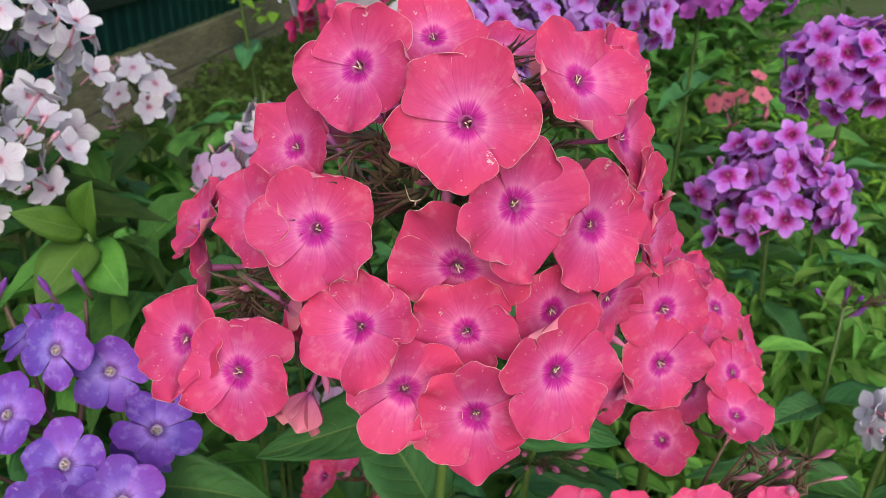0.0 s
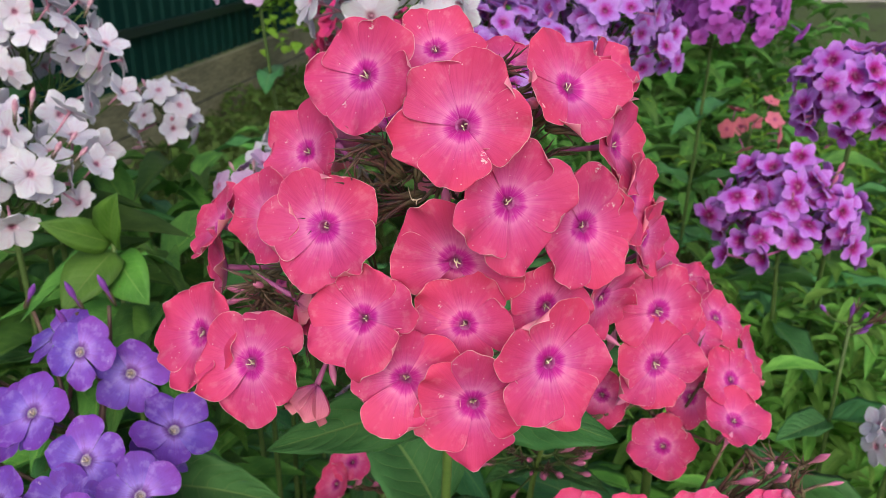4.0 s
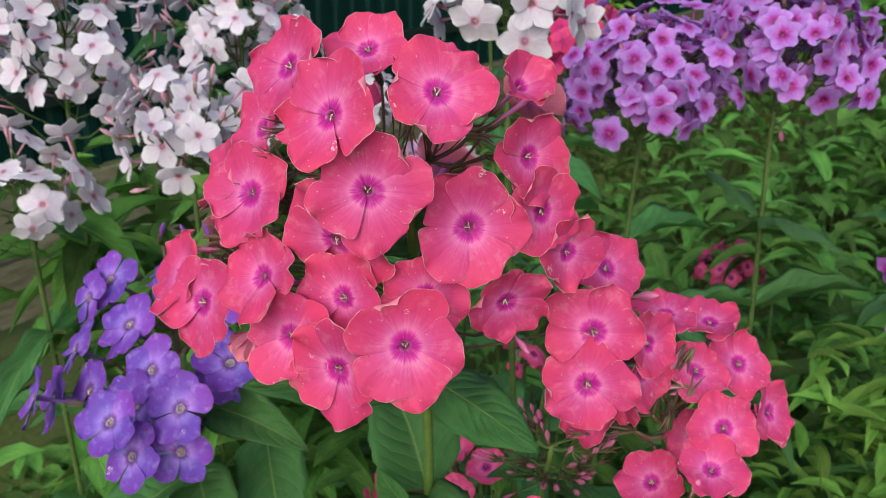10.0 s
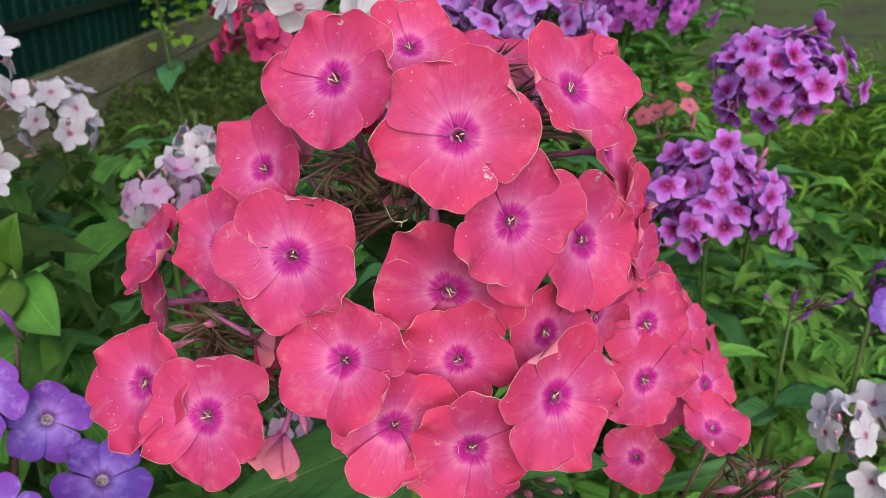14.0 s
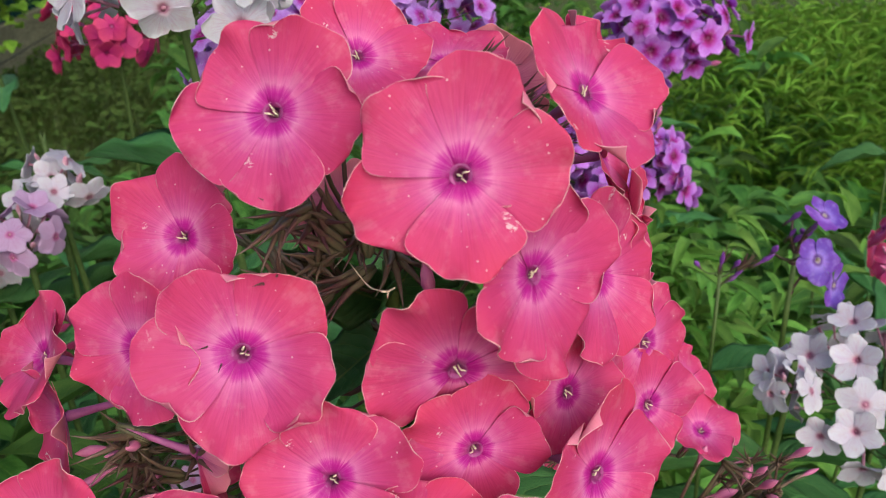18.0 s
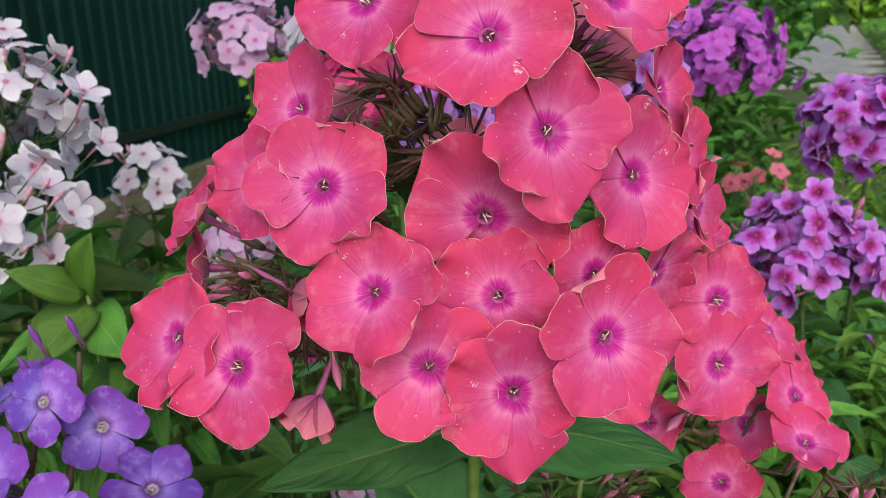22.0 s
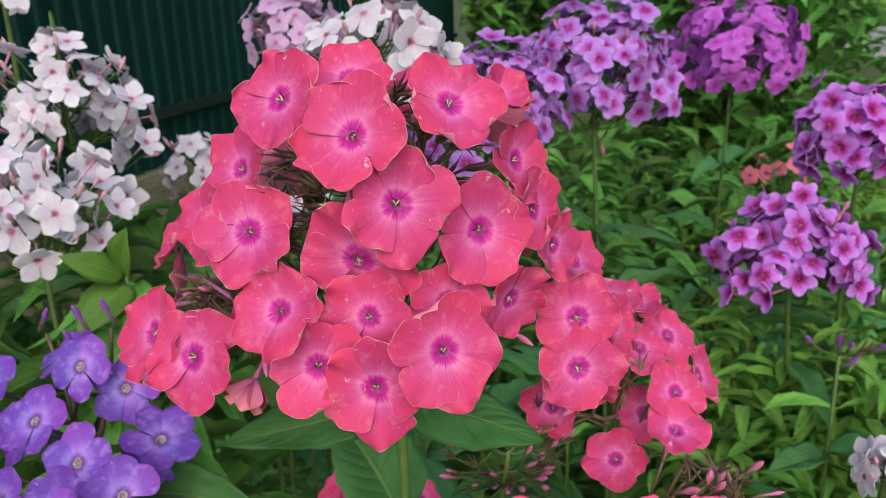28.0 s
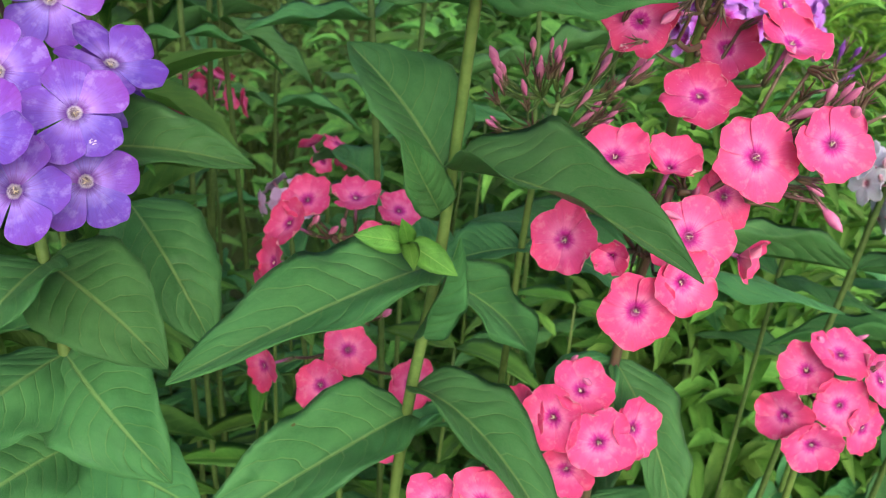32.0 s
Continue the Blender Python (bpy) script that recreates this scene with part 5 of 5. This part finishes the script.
def violet_plant():
    plant = thing("violet_phlox", (-0.20, 0.37, 0), "violet-blue phlox with small white eyes", "flower", "violet phlox stems")
    line = stem(plant, [(-0.20, 0.37, 0), (-0.19, 0.35, 0.5), (-0.186, 0.338, 0.70), (-0.180, 0.340, 0.755), (-0.184, 0.345, 0.802), (-0.19, 0.35, 0.89)], 0.0045, 0.0025)
    ends, rng = [], random.Random(12)
    for x, y, z, az, el in ((-0.191, 0.351, 0.939, -5, 28), (-0.170, 0.359, 0.922, 10, 22), (-0.175, 0.308, 0.9035, -8, 32), (-0.1435, 0.290, 0.868, 12, 18), (-0.162, 0.272, 0.8705, 0, 35),
                            (-0.182, 0.300, 0.883, -12, 20), (-0.146, 0.296, 0.892, 18, 38), (-0.151, 0.345, 0.887, 40, 20), (-0.170, 0.268, 0.893, 0, 40), (-0.143, 0.338, 0.900, 62, 55),
                            (-0.218, 0.300, 0.883, -25, 20), (-0.239, 0.292, 0.877, -30, 22), (-0.260, 0.330, 0.886, -35, 30), (-0.242, 0.360, 0.893, -20, 50), (-0.234, 0.275, 0.888, -40, 20),
                            (-0.288, 0.372, 0.900, -30, 35), (-0.279, 0.385, 0.910, -10, 40), (-0.21, 0.33, 0.915, -20, 50), (-0.215, 0.375, 0.935, -45, 60), (-0.225, 0.345, 0.90, -30, 45)):
        ends.append(floret(plant, "violet", (x, y, z), az + rng.uniform(-8, 8), el + rng.uniform(-6, 6), rng.uniform(0, 72), 0.0220 * rng.uniform(0.94, 1.05), None, rng.uniform(-4, 10), 6))
    for i in range(4):
        p = Vector((rng.uniform(-0.27, -0.15), rng.uniform(0.375, 0.395), rng.uniform(0.93, 0.97)))
        part("bud", rng.choice(BUDS["violet"]), plant, aim(p, (rng.gauss(0, .3), -0.3, 0.9), 0.011))
        ends.append(p - Vector((0, 0, 0.01)))
    branches(plant, ((-0.184, 0.345, 0.80), (-0.19, 0.35, 0.89)), ends, 0.0012)
    L = lambda *a, **k: leaf(plant, *a, **k)
    L((-0.184, 0.345, 0.806), (-0.122, 0.285, 0.790), 0.051, 0, (0.1, -0.7, 0.6))
    L((-0.184, 0.345, 0.806), (-0.205, 0.270, 0.800), 0.049, 1, (-0.2, -0.5, 0.8))
    L((-0.180, 0.340, 0.760), (-0.128, 0.275, 0.742), 0.056, 2, (0.1, -0.8, 0.5))
    L((-0.180, 0.340, 0.760), (-0.225, 0.275, 0.755), 0.054, 4, (-0.2, -0.6, 0.7))
    L((-0.186, 0.338, 0.705), (-0.116, 0.305, 0.690), 0.056, 0, (0.1, -0.7, 0.6))
    L((-0.186, 0.338, 0.705), (-0.23, 0.28, 0.70), 0.054, 3, (-0.1, -0.7, 0.6))
    L((-0.186, 0.345, 0.65), (-0.13, 0.29, 0.64), 0.056, 5, (0.1, -0.7, 0.6))
    L((-0.186, 0.345, 0.65), (-0.24, 0.30, 0.63), 0.056, 1)
    L((-0.17, 0.345, 0.86), (-0.088, 0.325, 0.868), 0.034, 1, (0, -0.6, 0.8))
    L((-0.175, 0.35, 0.845), (-0.25, 0.31, 0.85), 0.034, 2)
    L((-0.155, 0.385, 0.82), (-0.108, 0.33, 0.775), 0.049, 2, (0.3, -0.7, 0.5))
    stem(plant, [(-0.182, 0.345, 0.79), (-0.165, 0.365, 0.81), (-0.155, 0.385, 0.82)], 0.002, 0.0015, None, 6, "side_shoot")


violet_plant()

# ---- the white phlox behind it ----
W = "white phlox with pale pink eyes and rosy tubes"
head("white_phlox", "white", W, (-0.343, 0.640, 1.035), 0.082, 0.080, 52, 0.0170, (-0.33, 0.66), 41, group="white phlox stems", buds=16, loose=1.0)
head("white_phlox", "white", W, (-0.312, 0.520, 0.980), 0.070, 0.070, 36, 0.0175, (-0.31, 0.55), 42, group="white phlox stems", buds=14, loose=1.0)
head("white_phlox", "white", W, (-0.455, 0.53, 1.03), 0.090, 0.10, 50, 0.0175, (-0.46, 0.56), 43, group="white phlox stems", buds=14, loose=1.0)
head("white_phlox", "white", W, (-0.43, 0.45, 0.93), 0.07, 0.06, 24, 0.0175, (-0.43, 0.49), 48, group="white phlox stems", buds=10, loose=1.0)
head("white_phlox", "white", "small white phlox side head with green buds", (-0.298, 0.80, 0.958), 0.034, 0.045, 14, 0.0165, (-0.30, 0.82), 44, group="white phlox stems", buds=9, pairs=4)
head("white_phlox", "white", "few white phlox florets on a tall stem", (-0.395, 0.66, 1.15), 0.030, 0.026, 7, 0.0165, (-0.40, 0.69), 45, group="white phlox stems", pairs=7)
head("white_phlox", "white", "few white phlox florets on a tall stem", (-0.355, 0.66, 1.10), 0.016, 0.016, 4, 0.0155, (-0.37, 0.69), 49, group="white phlox stems", pairs=3)
head("white_phlox", "white", "white phlox head with rosy buds behind the coral one", (-0.042, 0.53, 1.098), 0.052, 0.034, 19, 0.0175, (-0.03, 0.57), 46, group="white phlox stems", buds=5)
head("white_phlox", "white", "white phlox with rosy eyes beside the path", (0.39, 0.465, 0.785), 0.075, 0.055, 34, 0.0180, (0.40, 0.50), 47, group="white phlox stems", buds=5, pairs=5)
head("lilac_phlox", "blush", "small lilac phlox head low beside the grass", (-0.172, 0.645, 0.935), 0.026, 0.022, 8, 0.0155, (-0.17, 0.67), 65, buds=3, pairs=3)
head("white_phlox", "white", "single white phlox florets low beside the grass", (-0.156, 0.705, 0.962), 0.016, 0.012, 3, 0.0155, (-0.15, 0.72), 66, buds=2, pairs=2)

head("white_phlox", "white", "loose white phlox florets low beside the grass", (-0.152, 0.69, 0.945), 0.030, 0.028, 8, 0.0165, (-0.15, 0.72), 68, buds=3, pairs=2, loose=1.0)
head("white_phlox", "white", "pair of white phlox florets close to the moss", (-0.203, 0.68, 0.902), 0.014, 0.014, 4, 0.0160, (-0.20, 0.70), 69, buds=2, pairs=2)
head("white_phlox", "white", "few white phlox florets beside the pink buds", (0.305, 0.462, 0.812), 0.018, 0.014, 5, 0.0170, (0.32, 0.49), 67, group="white phlox stems", buds=2, pairs=2)


def lime_leaves():
    plant = thing("young_shoot", (-0.22, 0.50, 0), "young lime-green shoot below the white phlox", "plant")
    stem(plant, [(-0.22, 0.50, 0), (-0.225, 0.49, 0.5), (-0.222, 0.475, 0.95)], 0.003, 0.0015, None, 6)
    for tip, base, w in (((-0.205, 0.445, 0.992), (-0.222, 0.474, 0.950), 0.026), ((-0.240, 0.430, 0.925), (-0.223, 0.476, 0.945), 0.034), ((-0.192, 0.440, 0.925), (-0.222, 0.476, 0.940), 0.032),
                         ((-0.250, 0.445, 0.975), (-0.223, 0.476, 0.950), 0.022), ((-0.200, 0.435, 0.880), (-0.224, 0.480, 0.900), 0.034), ((-0.262, 0.440, 0.885), (-0.224, 0.480, 0.900), 0.034)):
        leaf(plant, base, tip, w, 0, (0, -0.8, 0.5), young=True)


lime_leaves()

# ---- purple phlox and others further back ----
head("purple_phlox", "purple", "purple phlox with magenta eyes on a green stem", (0.022, 0.725, 1.018), 0.073, 0.074, 130, 0.0145, (0.02, 0.74), 51, group="purple phlox stems", buds=6, loose=0.6)
head("purple_phlox", "purple", "purple phlox with magenta eyes on a green stem", (0.130, 0.79, 1.050), 0.084, 0.082, 145, 0.0145, (0.13, 0.82), 52, group="purple phlox stems", buds=6, loose=0.6)
head("purple_phlox", "magenta", "magenta-purple phlox head in two tiers", (0.390, 0.79, 0.979), 0.064, 0.054, 84, 0.0178, (0.40, 0.86), 53, group="purple phlox stems", buds=6, loose=0.9)
head("purple_phlox", "magenta", "magenta-purple phlox head in two tiers", (0.326, 0.76, 0.872), 0.074, 0.060, 92, 0.0178, (0.34, 0.80), 54, group="purple phlox stems", buds=6, loose=0.9)
head("purple_phlox", "plum", "deep plum-purple phlox head further back", (0.332, 1.10, 1.036), 0.092, 0.078, 165, 0.0145, (0.36, 1.13), 55, group="purple phlox stems", loose=0.7)
head("lilac_phlox", "blush", "pale lilac phlox head before the green fence", (-0.262, 1.10, 1.082), 0.066, 0.060, 38, 0.0185, (-0.25, 1.13), 56, buds=5)
head("rose_phlox", "rose", "rose-red phlox head near the fence", (-0.12, 1.0, 1.015), 0.055, 0.060, 40, 0.0175, (-0.12, 1.03), 57)
head("pink_phlox", "pink", "small hot-pink phlox low in the border", (0.09, 1.39, 0.60), 0.055, 0.045, 18, 0.018, (0.09, 1.41), 58, pairs=4)
head("salmon_phlox", "salmon", "small salmon-pink phlox low in the border", (0.402, 1.11, 0.868), 0.066, 0.05, 9, 0.0132, (0.41, 1.14), 59, pairs=5, loose=1.0)
head("pink_phlox", "pink", "small rose-pink phlox low in the border", (-0.20, 0.88, 0.735), 0.04, 0.03, 10, 0.017, (-0.20, 0.91), 60, pairs=4)
head("pink_phlox", "pink", "small rose-pink phlox low in the border", (-0.064, 0.70, 0.735), 0.018, 0.016, 4, 0.014, (-0.06, 0.72), 61, pairs=4)
head("lilac_phlox", "blush", "few pale lilac florets low in the border", (-0.096, 0.65, 0.715), 0.025, 0.014, 6, 0.014, (-0.09, 0.67), 62, pairs=3)
head("rose_phlox", "coral", "coral-red phlox florets beside the white head", (0.445, 0.51, 0.858), 0.035, 0.03, 8, 0.019, (0.45, 0.55), 63, buds=8, pairs=5)
small_head("violet phlox florets with dark buds above the white head", "violet", (0.36, 0.56), (0.355, 0.53, 0.872), ((0.348, 0.500, 0.881, -5, 22), (0.362, 0.515, 0.906, 20, 55), (0.372, 0.508, 0.853, 25, 5)), 0.0185, 64, 7, "violet_phlox", "violet phlox stems")


def violet_buds():
    plant = thing("violet_phlox", (0.30, 0.56, 0), "violet phlox stem with closed dark buds", "flower", "violet phlox stems")
    stem(plant, [(0.30, 0.56, 0), (0.296, 0.545, 0.5), (0.292, 0.53, 0.87)], 0.003, 0.0014, M_STEM_BACK, 6)
    rng, ends = random.Random(77), []
    for i in range(9):
        p = Vector((0.290 + rng.gauss(0, 0.012), 0.522 + rng.gauss(0, 0.008), 0.880 + rng.gauss(0, 0.010)))
        w = (p - Vector((0.293, 0.535, 0.855))).normalized()
        part("bud" if i < 6 else "calyx", BUDS["violet"][i % 2] if i < 6 else EMPTY_CALYX, plant, aim(p, w, rng.uniform(0.007, 0.012)))
        ends.append(p - w * 0.008)
    branches(plant, ((0.292, 0.535, 0.84), (0.292, 0.53, 0.87)), ends, 0.0006, M_STEM_BACK)
    for tip, base in (((0.35, 0.50, 0.80), (0.293, 0.537, 0.78)), ((0.24, 0.50, 0.79), (0.293, 0.537, 0.78)), ((0.33, 0.46, 0.72), (0.294, 0.54, 0.70)), ((0.25, 0.60, 0.72), (0.294, 0.54, 0.70))):
        leaf(plant, base, tip, 0.026, rng.randrange(6))


violet_buds()
leaf_cloud("yellow_green_shoots", "yellow-green young shoots in the border", M_LEAF_FRESH, 1100, 15, lambda r: (0.37 + r.gauss(0, 0.08), 0.80 + r.gauss(0, 0.07), 0.66 + r.gauss(0, 0.06)), 0.045, 0.26)
